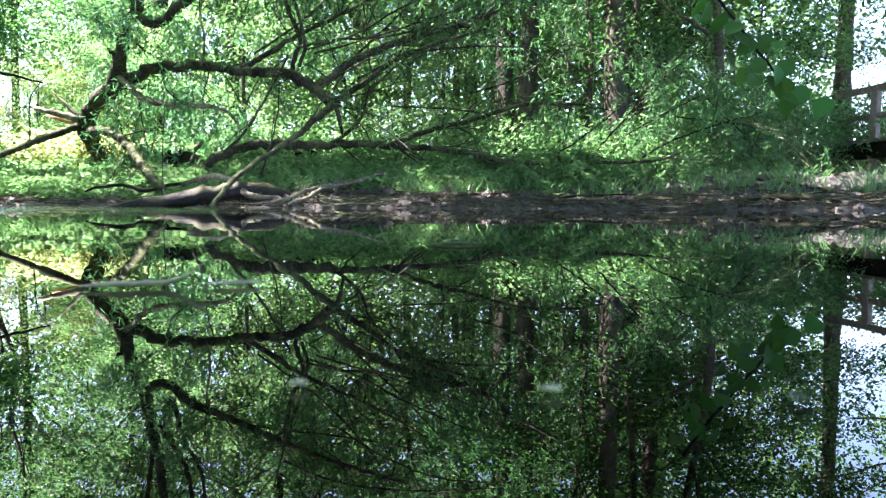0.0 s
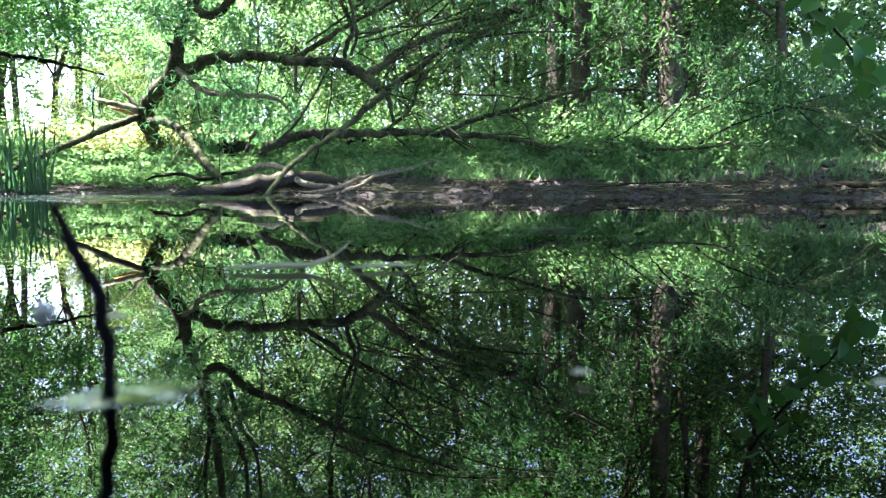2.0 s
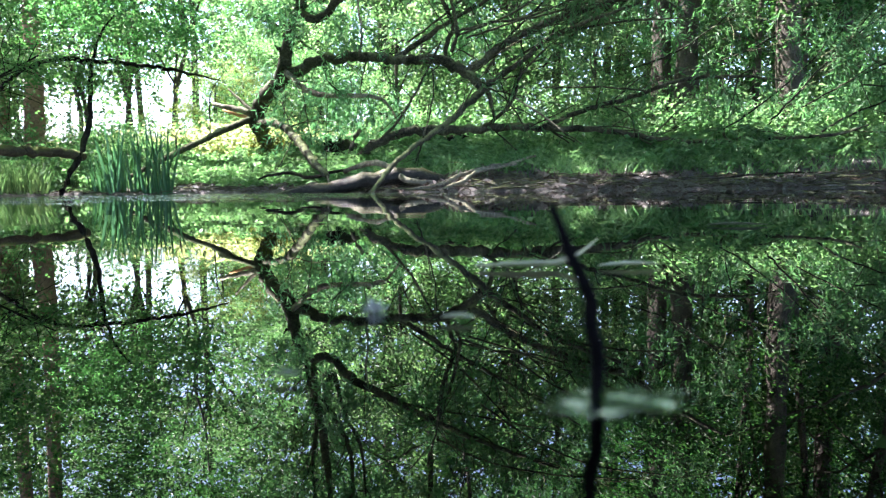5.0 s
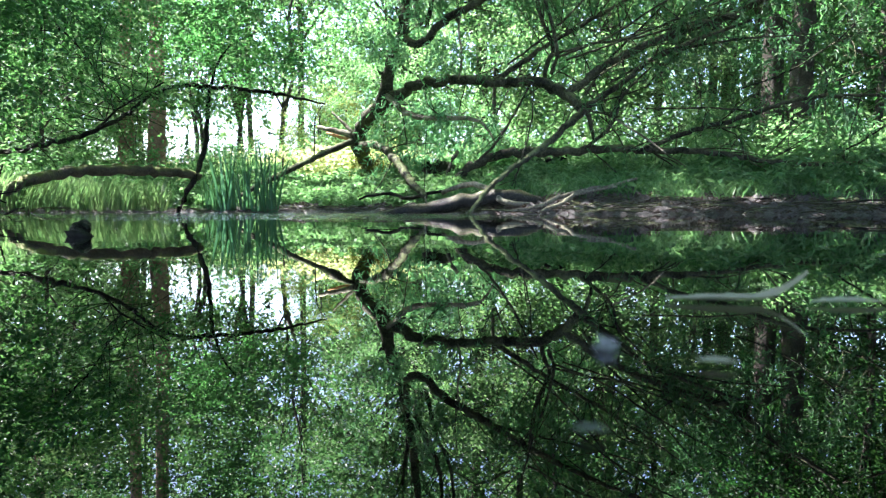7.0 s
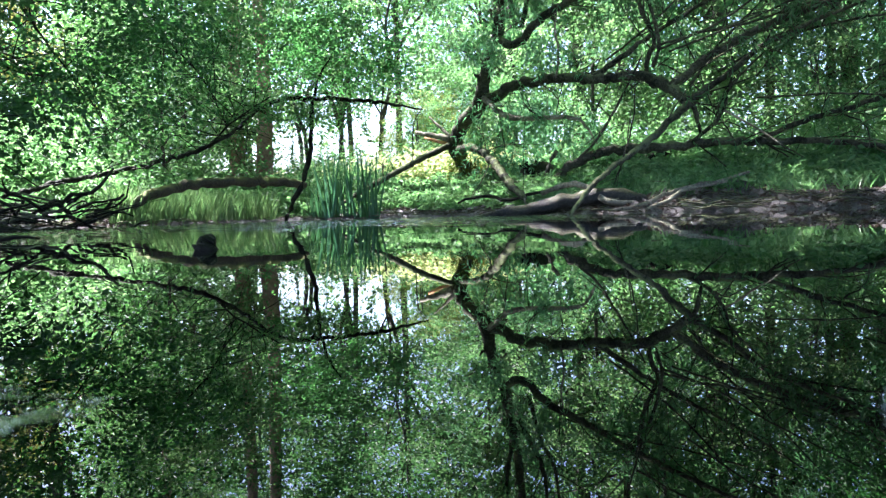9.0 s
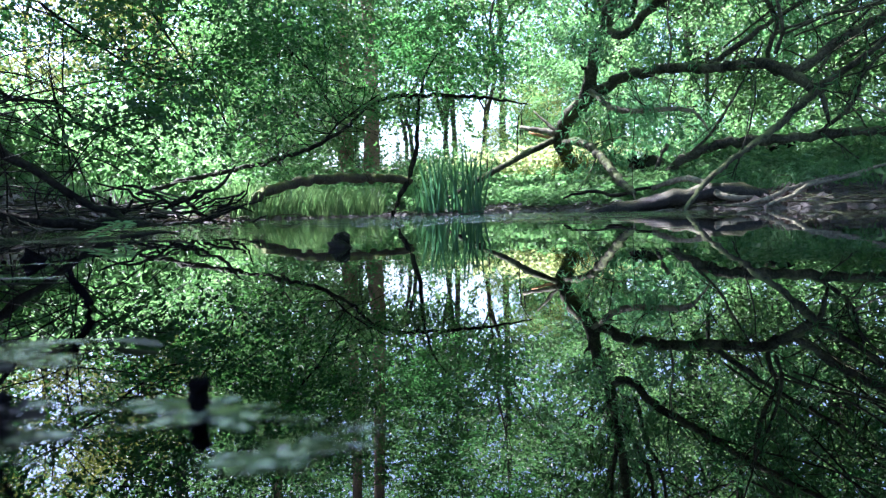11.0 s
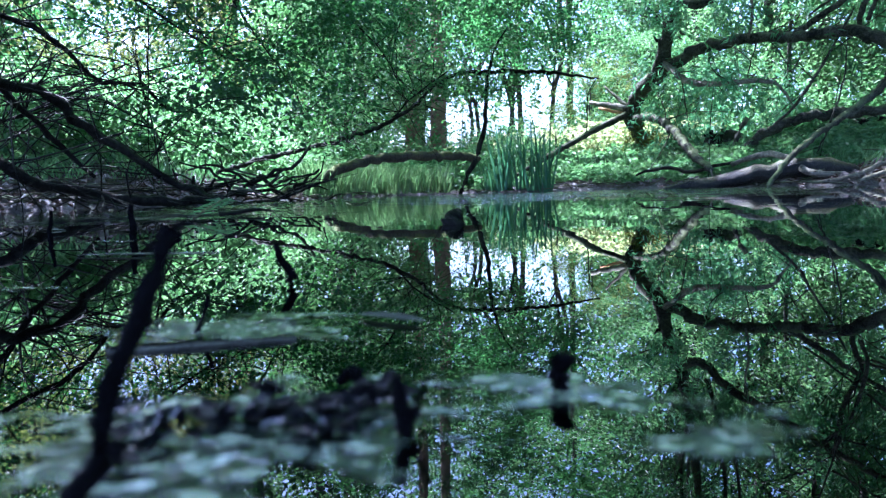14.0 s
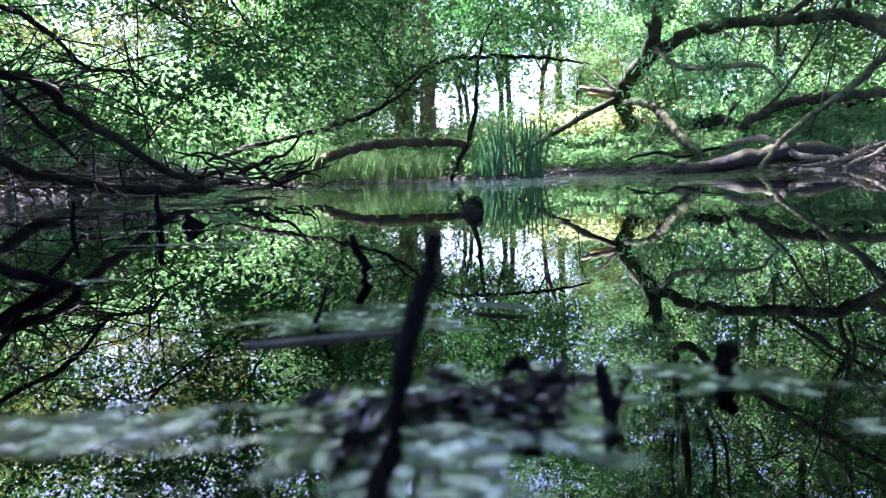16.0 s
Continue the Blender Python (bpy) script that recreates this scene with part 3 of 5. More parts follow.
def grass():
    rng = np.random.default_rng(43)
    n = 5600
    clump = rng.uniform(-57, 60, 420)
    az = clump[rng.integers(0, 420, n)] + rng.normal(0, 0.35, n)
    s = 0.85 + rng.gamma(1.8, 0.4, n)
    r = shore(az) + s
    base = np.stack([-r * np.sin(np.radians(az)), r * np.cos(np.radians(az)), rise(az, r) - 0.01], axis=1)
    V, F = blades(rng, base, 0.2, 0.007, 0.45, 3)
    tagged(new("bank_grass", blade_mesh("bank_grass", V, F, LEAF_HERB)), "tufts of long grass along the top of the mud bank", "grass", kind="stuff")
    n = 4200
    az = rng.uniform(22, 34, n)
    r = shore(az) + 0.1 + rng.uniform(0.0, 1.8, n)
    base = np.stack([-r * np.sin(np.radians(az)), r * np.cos(np.radians(az)), rise(az, r) - 0.01], axis=1)
    V, F = blades(rng, base, 0.36, 0.011, 0.22, 4)
    tagged(new("reed_grass", blade_mesh("reed_grass", V, F, LEAF_HERB)), "tall pale reed grass at the water's edge", "grass", kind="stuff")


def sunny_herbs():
    """Young herbs in the sunny gap round the foot of the willow and in the clearing behind, their leaves paled to stand
    in for sun glare.
    """
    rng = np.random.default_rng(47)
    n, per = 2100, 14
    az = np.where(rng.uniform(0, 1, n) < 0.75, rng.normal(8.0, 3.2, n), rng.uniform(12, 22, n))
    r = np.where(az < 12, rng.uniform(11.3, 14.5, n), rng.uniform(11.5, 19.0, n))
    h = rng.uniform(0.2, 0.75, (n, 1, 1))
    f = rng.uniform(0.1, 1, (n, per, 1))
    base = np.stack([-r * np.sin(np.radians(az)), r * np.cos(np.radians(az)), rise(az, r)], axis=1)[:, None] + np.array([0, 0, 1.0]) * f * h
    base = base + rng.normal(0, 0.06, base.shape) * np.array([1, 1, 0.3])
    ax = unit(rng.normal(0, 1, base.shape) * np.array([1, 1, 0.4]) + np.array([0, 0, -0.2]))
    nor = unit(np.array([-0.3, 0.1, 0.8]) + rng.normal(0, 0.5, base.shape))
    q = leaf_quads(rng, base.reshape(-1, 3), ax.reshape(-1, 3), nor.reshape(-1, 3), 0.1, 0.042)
    tagged(new("sunny_herbs", quad_mesh("sunny_herbs", q, LEAF_HERB_SUNLIT)), "green herbs behind the willow, sun glare put into their pale colour", "undergrowth", kind="stuff")


def litter():
    rng = np.random.default_rng(45)
    n = 15000
    az = rng.uniform(-56, 58, n)
    s = rng.gamma(2.0, 0.45, n)
    r = shore(az) + s
    base = np.stack([-r * np.sin(np.radians(az)), r * np.cos(np.radians(az)), rise(az, r) + 0.008], axis=1)
    ax = unit(rng.normal(0, 1, (n, 3)) * np.array([1, 1, 0.25]))
    nor = unit(np.array([0, 0, 1.0]) + rng.normal(0, 0.3, (n, 3)))
    q = leaf_quads(rng, base, ax, nor, 0.045, 0.018)
    tagged(new("leaf_litter", quad_mesh("leaf_litter", q, LEAF_DEAD)), "dead leaves and scraps strewn over the mud", "leaf litter", kind="stuff")
    tw = []
    for k in range(900):
        a = rng.uniform(-55, 57)
        rr = float(shore(a)) + rng.gamma(1.8, 0.4)
        x, y, _ = polar(a, rr)
        z = ground_at(x, y) + 0.01
        d = rng.normal(0, 1, 2) * rng.uniform(0.05, 0.28)
        tw.append(tube([(x, y, z, 0.005), (x + d[0] * 0.5, y + d[1] * 0.5, z + rng.uniform(0.0, 0.03), 0.005), (x + d[0], y + d[1], z + rng.uniform(-0.01, 0.03), 0.003)], 4, 0.1, 0, 0))
    v, f = join(tw)
    tagged(new("fallen_twigs", mesh_of("fallen_twigs", v, f, BARK_WILLOW)), "short dry twigs lying on the mud", "twigs", kind="stuff")


undergrowth()
grass()
sunny_herbs()
litter()


# ---- the fallen willow ----
willow = thing("fallen_willow", "half-fallen willow with bare arching limbs over the water", "tree")
WILLOW_LINES = []


def limb(name, points, mat=None, sides=10, parent=None, label="", twigs=0, kink=0.22):
    mat = mat or BARK_WILLOW
    points = [(*p[:3], p[3] * 0.75) for p in points]
    v, f = tube(points, sides, 0.06, 0.13, kink, len(WILLOW_LINES))
    WILLOW_LINES.append((spline(points, 0.12), twigs))
    return part(name, mesh_of(name, v, f, mat), parent or willow, label)


limb("trunk", [(-1.35, 11.02, 0.83, 0.05), (-1.39, 10.91, 0.99, 0.11), (-1.37, 10.91, 1.13, 0.14), (-1.21, 10.53, 1.38, 0.145), (-0.91, 9.96, 1.56, 0.14), (-0.83, 9.76, 1.83, 0.115), (-0.73, 9.57, 2.15, 0.1), (-0.60, 9.48, 2.45, 0.095), (-0.51, 9.29, 2.84, 0.085), (-0.42, 9.19, 3.48, 0.07), (-0.36, 9.19, 4.21, 0.04)], sides=14, twigs=10, kink=0.08)
limb("limb", [(-0.64, 9.48, 2.35, 0.075), (-0.46, 9.29, 2.23, 0.075), (-0.27, 9.20, 2.26, 0.07), (-0.04, 9.00, 2.45, 0.065), (0.50, 8.79, 2.69, 0.06), (1.00, 8.54, 2.92, 0.05), (1.62, 8.24, 3.15, 0.04), (2.40, 7.84, 3.37, 0.02)], twigs=16)
limb("limb", [(-0.45, 9.29, 2.78, 0.05), (-0.19, 9.20, 3.19, 0.045), (-0.07, 9.00, 3.59, 0.035), (-0.10, 9.00, 4.23, 0.02)], twigs=8)
limb("limb", [(-0.89, 9.96, 1.56, 0.1), (-0.56, 9.58, 1.67, 0.095), (-0.16, 9.20, 1.72, 0.085), (0.23, 8.90, 1.68, 0.08), (0.60, 8.58, 1.59, 0.075), (1.02, 8.24, 1.54, 0.08), (1.27, 8.00, 1.38, 0.08), (1.50, 7.76, 1.17, 0.07)], sides=12, label="thick arching limb with grey-brown bark", twigs=8)
limb("limb", [(0.12, 5.40, -0.00, 0.022), (0.31, 5.89, 0.22, 0.028), (0.65, 6.57, 0.48, 0.034), (1.04, 7.12, 0.75, 0.042), (1.51, 7.75, 1.15, 0.055), (1.83, 7.58, 1.38, 0.045), (2.13, 7.40, 1.62, 0.036), (2.51, 7.17, 1.77, 0.028), (2.93, 6.90, 1.89, 0.015)], BARK_WILLOW, label="long straight limb slanting out of the water", twigs=10)
limb("limb", [(1.32, 7.94, 1.33, 0.06), (1.66, 7.83, 1.59, 0.062), (2.13, 7.61, 1.82, 0.058), (2.52, 7.38, 1.94, 0.052), (2.89, 7.14, 2.02, 0.046), (3.13, 6.92, 2.14, 0.04), (3.28, 6.74, 2.28, 0.035), (3.67, 6.43, 2.50, 0.02)], twigs=14)
limb("limb", [(0.57, 8.58, 1.62, 0.045), (0.92, 8.45, 1.83, 0.042), (1.23, 8.31, 2.02, 0.034), (1.66, 8.13, 2.23, 0.028), (2.05, 7.94, 2.43, 0.024), (2.61, 7.67, 2.77, 0.012)], twigs=10)
limb("limb", [(1.12, 8.22, 1.52, 0.035), (1.13, 8.12, 1.69, 0.034), (1.18, 8.01, 1.88, 0.032), (1.07, 7.93, 2.09, 0.03), (0.97, 7.84, 2.34, 0.026), (0.92, 7.85, 2.74, 0.012)], twigs=6)
limb("limb", [(1.18, 8.01, 1.80, 0.022), (1.60, 7.84, 1.88, 0.02), (2.07, 7.63, 1.91, 0.018), (2.70, 7.32, 2.03, 0.014), (3.29, 6.96, 2.08, 0.008)], twigs=8, sides=7)
limb("limb", [(1.06, 8.13, 1.73, 0.016), (0.93, 8.15, 1.46, 0.018), (0.79, 8.16, 1.19, 0.02), (0.57, 8.18, 0.84, 0.02), (0.36, 8.29, 0.62, 0.022)], sides=7, twigs=3)
limb("limb", [(-0.04, 8.40, 0.31, 0.075), (0.19, 8.40, 0.48, 0.072), (0.46, 8.29, 0.64, 0.07), (0.81, 8.16, 0.70, 0.068), (1.23, 8.01, 0.70, 0.066), (1.72, 7.81, 0.72, 0.06), (2.19, 7.59, 0.68, 0.05), (2.76, 7.30, 0.64, 0.042), (3.17, 7.13, 0.55, 0.036), (3.58, 6.82, 0.48, 0.032), (4.10, 6.40, 0.49, 0.026), (4.47, 6.02, 0.49, 0.02), (4.69, 5.85, 0.57, 0.012)], sides=12, label="low limb lying level above the bank", twigs=16)
limb("limb", [(2.13, 7.61, 0.70, 0.034), (2.52, 7.38, 0.86, 0.034), (2.96, 7.11, 0.98, 0.032), (3.25, 6.87, 1.08, 0.028), (3.53, 6.62, 1.11, 0.024), (3.84, 6.33, 1.07, 0.018), (4.06, 6.19, 1.01, 0.01)], twigs=10)
limb("limb", [(-0.85, 9.86, 1.66, 0.06), (-0.69, 9.58, 1.46, 0.055), (-0.44, 9.29, 1.28, 0.05), (-0.16, 9.10, 1.22, 0.042), (0.22, 8.90, 1.20, 0.036), (0.45, 8.79, 1.11, 0.026), (0.61, 8.68, 0.83, 0.012)], BARK_PALE, label="pale barkless limb", twigs=3)
limb("limb", [(0.01, 8.50, 0.35, 0.04), (-0.00, 8.50, 0.50, 0.036), (0.06, 8.50, 0.65, 0.034), (0.12, 8.50, 0.75, 0.03)], sides=8, label="short upright stub")
limb("limb", [(-1.32, 10.82, 1.05, 0.075), (-0.90, 9.76, 0.90, 0.07), (-0.62, 8.78, 0.61, 0.065), (-0.42, 7.79, 0.34, 0.055), (-0.25, 7.00, 0.16, 0.036)], label="bent limb reaching down to the water", twigs=3)
limb("limb", [(-0.25, 7.00, 0.16, 0.012), (-0.23, 6.80, 0.08, 0.009), (-0.23, 6.60, 0.00, 0.006)], BARK_PALE, sides=6, label="thin pale root end in the water")
limb("limb", [(-1.45, 10.89, 1.11, 0.07), (-1.79, 10.14, 0.85, 0.06), (-2.10, 9.28, 0.56, 0.052), (-2.29, 8.62, 0.35, 0.044), (-2.43, 8.07, 0.18, 0.028)], BARK_WILLOW, label="straight limb pointing down at the iris", twigs=2, kink=0.05)
limb("broken_limb", [(-1.47, 10.86, 1.19, 0.065), (-1.74, 10.94, 1.27, 0.055), (-2.02, 11.02, 1.34, 0.04)], BARK_PALE, label="pale split stub of a broken limb")
limb("broken_limb", [(-1.43, 10.86, 1.22, 0.045), (-1.60, 10.95, 1.38, 0.035), (-1.80, 11.05, 1.58, 0.014)], BARK_PALE, sides=8, label="pale split stub of a broken limb")
limb("broken_limb", [(-1.48, 10.89, 1.14, 0.035), (-1.66, 10.96, 1.18, 0.032), (-1.88, 11.02, 1.25, 0.022)], WOOD_RAW, sides=8, label="freshly broken orange end of a limb")
limb("limb", [(0.14, 8.90, 1.68, 0.02), (0.17, 8.80, 1.98, 0.02), (0.13, 8.70, 2.22, 0.018), (0.17, 8.70, 2.54, 0.012)], BARK_PALE, sides=7, twigs=2)
limb("limb", [(1.50, 7.76, 1.17, 0.04), (1.56, 7.74, 1.00, 0.035), (1.60, 7.74, 0.81, 0.02)], sides=8)
limb("limb", [(1.53, 7.85, 0.72, 0.03), (1.79, 7.69, 0.98, 0.026), (1.87, 7.57, 1.27, 0.02), (2.16, 7.49, 1.57, 0.012)], sides=7, twigs=4)
limb("limb", [(2.07, 7.42, 1.11, 0.012), (2.37, 7.33, 1.10, 0.014), (2.69, 7.11, 1.07, 0.014), (3.09, 6.95, 1.01, 0.01)], sides=6, twigs=5)
limb("limb", [(1.80, 7.59, 1.02, 0.016), (2.05, 7.32, 0.79, 0.016), (2.22, 7.16, 0.61, 0.01)], BARK_PALE, sides=6)
limb("limb", [(2.15, 7.70, 1.37, 0.014), (2.40, 7.63, 1.66, 0.014), (2.83, 7.48, 1.98, 0.012), (3.37, 7.15, 2.45, 0.008)], sides=6, twigs=6)
limb("limb", [(-0.83, 9.76, 1.97, 0.045), (-0.91, 9.66, 1.91, 0.03), (-0.96, 9.65, 1.98, 0.014)], sides=7, label="short snag on the trunk")


# thin branches over the bank
for line in ([(3.85, 7.25, 1.33, 0.012), (4.18, 7.06, 1.45, 0.011), (4.45, 6.90, 1.59, 0.007)], [(4.55, 6.59, 0.81, 0.011), (4.85, 6.50, 0.99, 0.012), (5.31, 6.25, 1.26, 0.008)],
             [(4.46, 6.16, 0.53, 0.014), (4.74, 6.07, 0.71, 0.013), (5.22, 5.80, 0.90, 0.011), (5.55, 5.63, 1.00, 0.006)], [(4.97, 6.28, 1.00, 0.009), (5.35, 5.95, 0.92, 0.01), (5.69, 5.62, 0.81, 0.006)],
             [(4.30, 6.75, 0.66, 0.014), (4.65, 6.64, 1.09, 0.013), (5.04, 6.48, 1.52, 0.011), (5.40, 6.30, 1.81, 0.007)], [(5.24, 6.18, 1.24, 0.01), (5.46, 5.99, 0.93, 0.01), (5.63, 5.69, 0.61, 0.006)],
             [(3.73, 6.74, 0.57, 0.012), (4.14, 6.62, 0.86, 0.012), (4.64, 6.52, 1.32, 0.009), (4.88, 6.47, 1.81, 0.006)], [(3.03, 7.30, 1.30, 0.012), (3.53, 7.19, 1.49, 0.012), (3.97, 6.95, 1.85, 0.01), (4.28, 6.89, 2.29, 0.006)]):
    limb("limb", line, BARK_DARK, sides=7, twigs=6, kink=0.5)

# upper limbs, fanning out over the water
limb("limb", [(1.17, 8.05, 1.59, 0.03), (1.22, 7.94, 1.83, 0.028), (1.10, 7.85, 2.23, 0.024), (0.97, 7.87, 2.63, 0.018), (0.81, 7.89, 3.23, 0.01)], sides=7, twigs=6)
limb("limb", [(1.24, 7.93, 1.76, 0.018), (1.75, 7.72, 1.93, 0.017), (2.17, 7.50, 2.18, 0.015), (2.61, 7.25, 2.39, 0.012), (3.14, 6.91, 2.61, 0.006)], sides=7, twigs=7)
limb("limb", [(1.32, 7.92, 1.72, 0.016), (1.95, 7.57, 1.89, 0.016), (2.61, 7.25, 2.11, 0.013), (3.35, 6.81, 2.37, 0.006)], sides=7, twigs=7)
limb("limb", [(1.77, 7.72, 1.44, 0.02), (2.28, 7.47, 1.68, 0.018), (2.85, 7.15, 1.76, 0.015), (3.46, 6.75, 1.72, 0.008)], sides=7, twigs=7)
limb("limb", [(0.21, 9.04, 2.68, 0.02), (0.88, 8.79, 2.81, 0.018), (1.66, 8.46, 2.89, 0.016), (2.70, 7.96, 3.03, 0.009)], sides=7, twigs=7)
limb("limb", [(0.72, 8.61, 1.81, 0.018), (1.23, 8.34, 2.16, 0.017), (1.66, 8.15, 2.58, 0.015), (2.07, 7.95, 3.10, 0.01)], sides=7, twigs=6)
limb("limb", [(1.53, 7.88, 1.33, 0.022), (1.79, 7.92, 1.72, 0.02), (2.21, 7.81, 2.14, 0.016), (2.76, 7.62, 2.77, 0.008)], sides=7, twigs=6)
limb("limb", [(-0.59, 9.44, 2.40, 0.05), (-0.53, 9.34, 3.08, 0.04), (-0.59, 9.24, 3.67, 0.03), (-0.55, 9.24, 4.45, 0.02)], sides=8, twigs=5)
limb("limb", [(-0.28, 9.35, 2.45, 0.04), (-0.14, 9.25, 3.00, 0.035), (0.06, 9.15, 3.46, 0.03), (0.11, 9.05, 4.11, 0.018)], sides=8, twigs=5)
limb("limb", [(1.46, 7.89, 2.52, 0.018), (2.09, 7.64, 2.94, 0.016), (2.69, 7.34, 3.15, 0.014), (3.35, 6.95, 3.14, 0.008)], sides=7, twigs=5)
limb("limb", [(0.96, 8.17, 3.02, 0.02), (1.61, 7.96, 3.29, 0.018), (2.44, 7.64, 3.38, 0.014), (3.32, 7.18, 3.29, 0.008)], sides=7, twigs=5)


def willow_twigs_and_leaves():
    rng = np.random.default_rng(51)
    twigs, roots = [], []
    for line, n in WILLOW_LINES:
        for _ in range(int(n * 1.15)):
            k = int(rng.uniform(0.25, 0.98) * (len(line) - 1))
            p, rad = line[k, :3], line[k, 3]
            t = unit(line[min(k + 1, len(line) - 1), :3] - line[max(k - 1, 0), :3])
            d = unit(t * rng.uniform(0.2, 0.9) + rng.normal(0, 0.55, 3) + np.array([0, 0, rng.uniform(-0.1, 0.55)]))
            ln = rng.uniform(0.35, 1.1)
            a, b = p + d * ln * 0.5 + rng.normal(0, 0.04, 3), p + d * ln + np.array([0, 0, -0.12 * ln]) + rng.normal(0, 0.06, 3)
            r0 = min(rad * 0.5, 0.009)
            twigs.append(tube([(*p, r0), (*a, r0 * 0.75), (*b, 0.003)], 5, 0.1, 0.05, 0.6))
            for s in rng.uniform(0.3, 1.0, 4):
                roots.append(a + (b - a) * (s * 2 - 1) if s > 0.5 else p + (a - p) * s * 2)
            for _ in range(2):
                q0 = p + (a - p) * rng.uniform(0.3, 1)
                d2 = unit(d + rng.normal(0, 0.6, 3))
                l2 = ln * rng.uniform(0.25, 0.6)
                twigs.append(tube([(*q0, r0 * 0.5), (*(q0 + d2 * l2 * 0.5), r0 * 0.4), (*(q0 + d2 * l2 - np.array([0, 0, 0.08])), 0.002)], 4, 0.1, 0, 0.4))
                roots.append(q0 + d2 * l2)
    v, f = join(twigs)
    part("brushwood", mesh_of("brushwood", v, f, BARK_WILLOW), willow, kind="stuff")
    roots = np.array(roots)
    o = roots[rng.integers(0, len(roots), 1100)] + rng.normal(0, 0.06, (1100, 3))
    q1 = hanging(rng, o, 0.3, 9, 0.095, 0.017, 0.45)
    part("leaves", quad_mesh("leaves", q1, LEAF_WILLOW), willow, kind="stuff")


willow_twigs_and_leaves()


def curtain(name, label, az0, az1, el0, el1, r0, r1, n, mat, seed, narrow=True, count=14):
    """Boughs of leaves that hang in a region given by bearing, elevation and distance."""
    rng = np.random.default_rng(seed)
    clumps = n // 20 + 6
    a, e, r = rng.uniform(az0, az1, clumps), rng.uniform(el0, el1, clumps), rng.uniform(r0, r1, clumps)
    pick = rng.integers(0, clumps, n)
    a = a[pick] + rng.normal(0, 1.1, n)
    e = e[pick] + rng.normal(0, 0.6, n)
    r = r[pick] + rng.normal(0, 0.25, n)
    o = np.stack([-r * np.sin(np.radians(a)), r * np.cos(np.radians(a)), r * np.tan(np.radians(e)) + 0.04], axis=1)
    if narrow:
        q = hanging(rng, o, 0.35, count, 0.1, 0.018, 0.5)
    else:
        q = sprays(rng, o, rng.normal(0, 1, (n, 3)) * np.array([1, 1, 0.25]), 0.42, count, 0.044, 0.026, 0.35)
    q[..., 2] = np.maximum(q[..., 2], 0.06)
    return quad_mesh(name, q, mat)


part("leaves", curtain("leaves", "", -9, 7, 13, 29, 8.4, 10.5, 900, LEAF_WILLOW, 61), willow, kind="stuff")
part("leaves", curtain("leaves", "", -30, -6, 11, 28, 8.6, 10.5, 600, LEAF_WILLOW, 62), willow, kind="stuff")
part("leaves", curtain("leaves", "", -46, -29, 3.0, 12, 7.9, 9.2, 420, LEAF_WILLOW, 63), willow, kind="stuff")


part("leaves", curtain("leaves", "", -4, 5, 3.2, 9.5, 8.9, 10.2, 420, LEAF_WILLOW, 64), willow, kind="stuff")


def shade_crown(seed, x0, x1, y0, y1, z0, z1, n, mat, length, width):
    """Unseen leaves hung above the view, over the pond, added to block the sun; no limb below carries them in view."""
    rng = np.random.default_rng(seed)
    k = n // 34
    c = np.stack([rng.uniform(x0, x1, k), rng.uniform(y0, y1, k), rng.uniform(z0, z1, k)], axis=1)
    o = c[rng.integers(0, k, n)] + rng.normal(0, 0.22, (n, 3))
    q = sprays(rng, o, rng.normal(0, 1, (n, 3)) * np.array([1, 1, 0.3]), 0.5, 11, length, width, 0.4)
    return quad_mesh("leaves", q, mat)


# leaf masses above the view, added to keep sun off the bank and limbs
part("leaves", shade_crown(65, -5.5, 5.0, 5.4, 8.7, 5.0, 8.2, 2000, LEAF_WILLOW, 0.2, 0.07), willow, kind="stuff")
part("leaves", shade_crown(68, -3.6, -0.4, 8.8, 10.6, 6.5, 9.0, 300, LEAF_WILLOW, 0.2, 0.07), willow, kind="stuff")
part("leaves", shade_crown(70, -0.4, 4.2, 5.0, 7.4, 4.4, 7.0, 380, LEAF_WILLOW, 0.2, 0.07), willow, kind="stuff")
part("leaves", shade_crown(71, -0.6, 3.6, 10.5, 13.0, 6.8, 9.2, 400, LEAF_WILLOW, 0.2, 0.07), willow, kind="stuff")
part("leaves", shade_crown(73, -2.2, 2.2, 14.0, 16.5, 7.8, 10.2, 300, LEAF_WILLOW, 0.2, 0.07), willow, kind="stuff")
part("leaves", shade_crown(66, -5.6, -2.4, 8.3, 9.7, 5.0, 8.0, 190, LEAF_WILLOW, 0.2, 0.07), willow, kind="stuff")


limb("limb", [(-1.41, 10.90, 1.27, 0.1), (-1.31, 11.01, 0.93, 0.13), (-1.20, 11.02, 0.56, 0.13), (-1.14, 11.12, 0.27, 0.16), (-1.09, 11.23, -0.01, 0.2)], BARK_MOSS, label="mossy root mass under the trunk")


def moss_beard():
    """Yellow-green moss and ivy that hangs from the foot of the trunk."""
    rng = np.random.default_rng(77)
    n = 130
    o = np.stack([rng.uniform(-1.42, -0.98, n), rng.uniform(10.7, 11.1, n), rng.uniform(0.45, 1.05, n)], axis=1)
    o[:, 2] -= np.abs(o[:, 0] + 1.25) * 0.5
    part("moss", quad_mesh("moss", hanging(rng, o, 0.3, 14, 0.06, 0.02, 0.3), LEAF_MOSS), willow, "yellow-green moss hanging under the trunk", kind="stuff")


moss_beard()
limb("hanging_shoot", [(-0.23, 7.2, 0.95, 0.004), (-0.255, 7.2, 0.62, 0.004), (-0.263, 7.2, 0.25, 0.0035), (-0.273, 7.2, 0.05, 0.003)], BARK_DARK, sides=5, label="thin dead shoot hanging straight down")


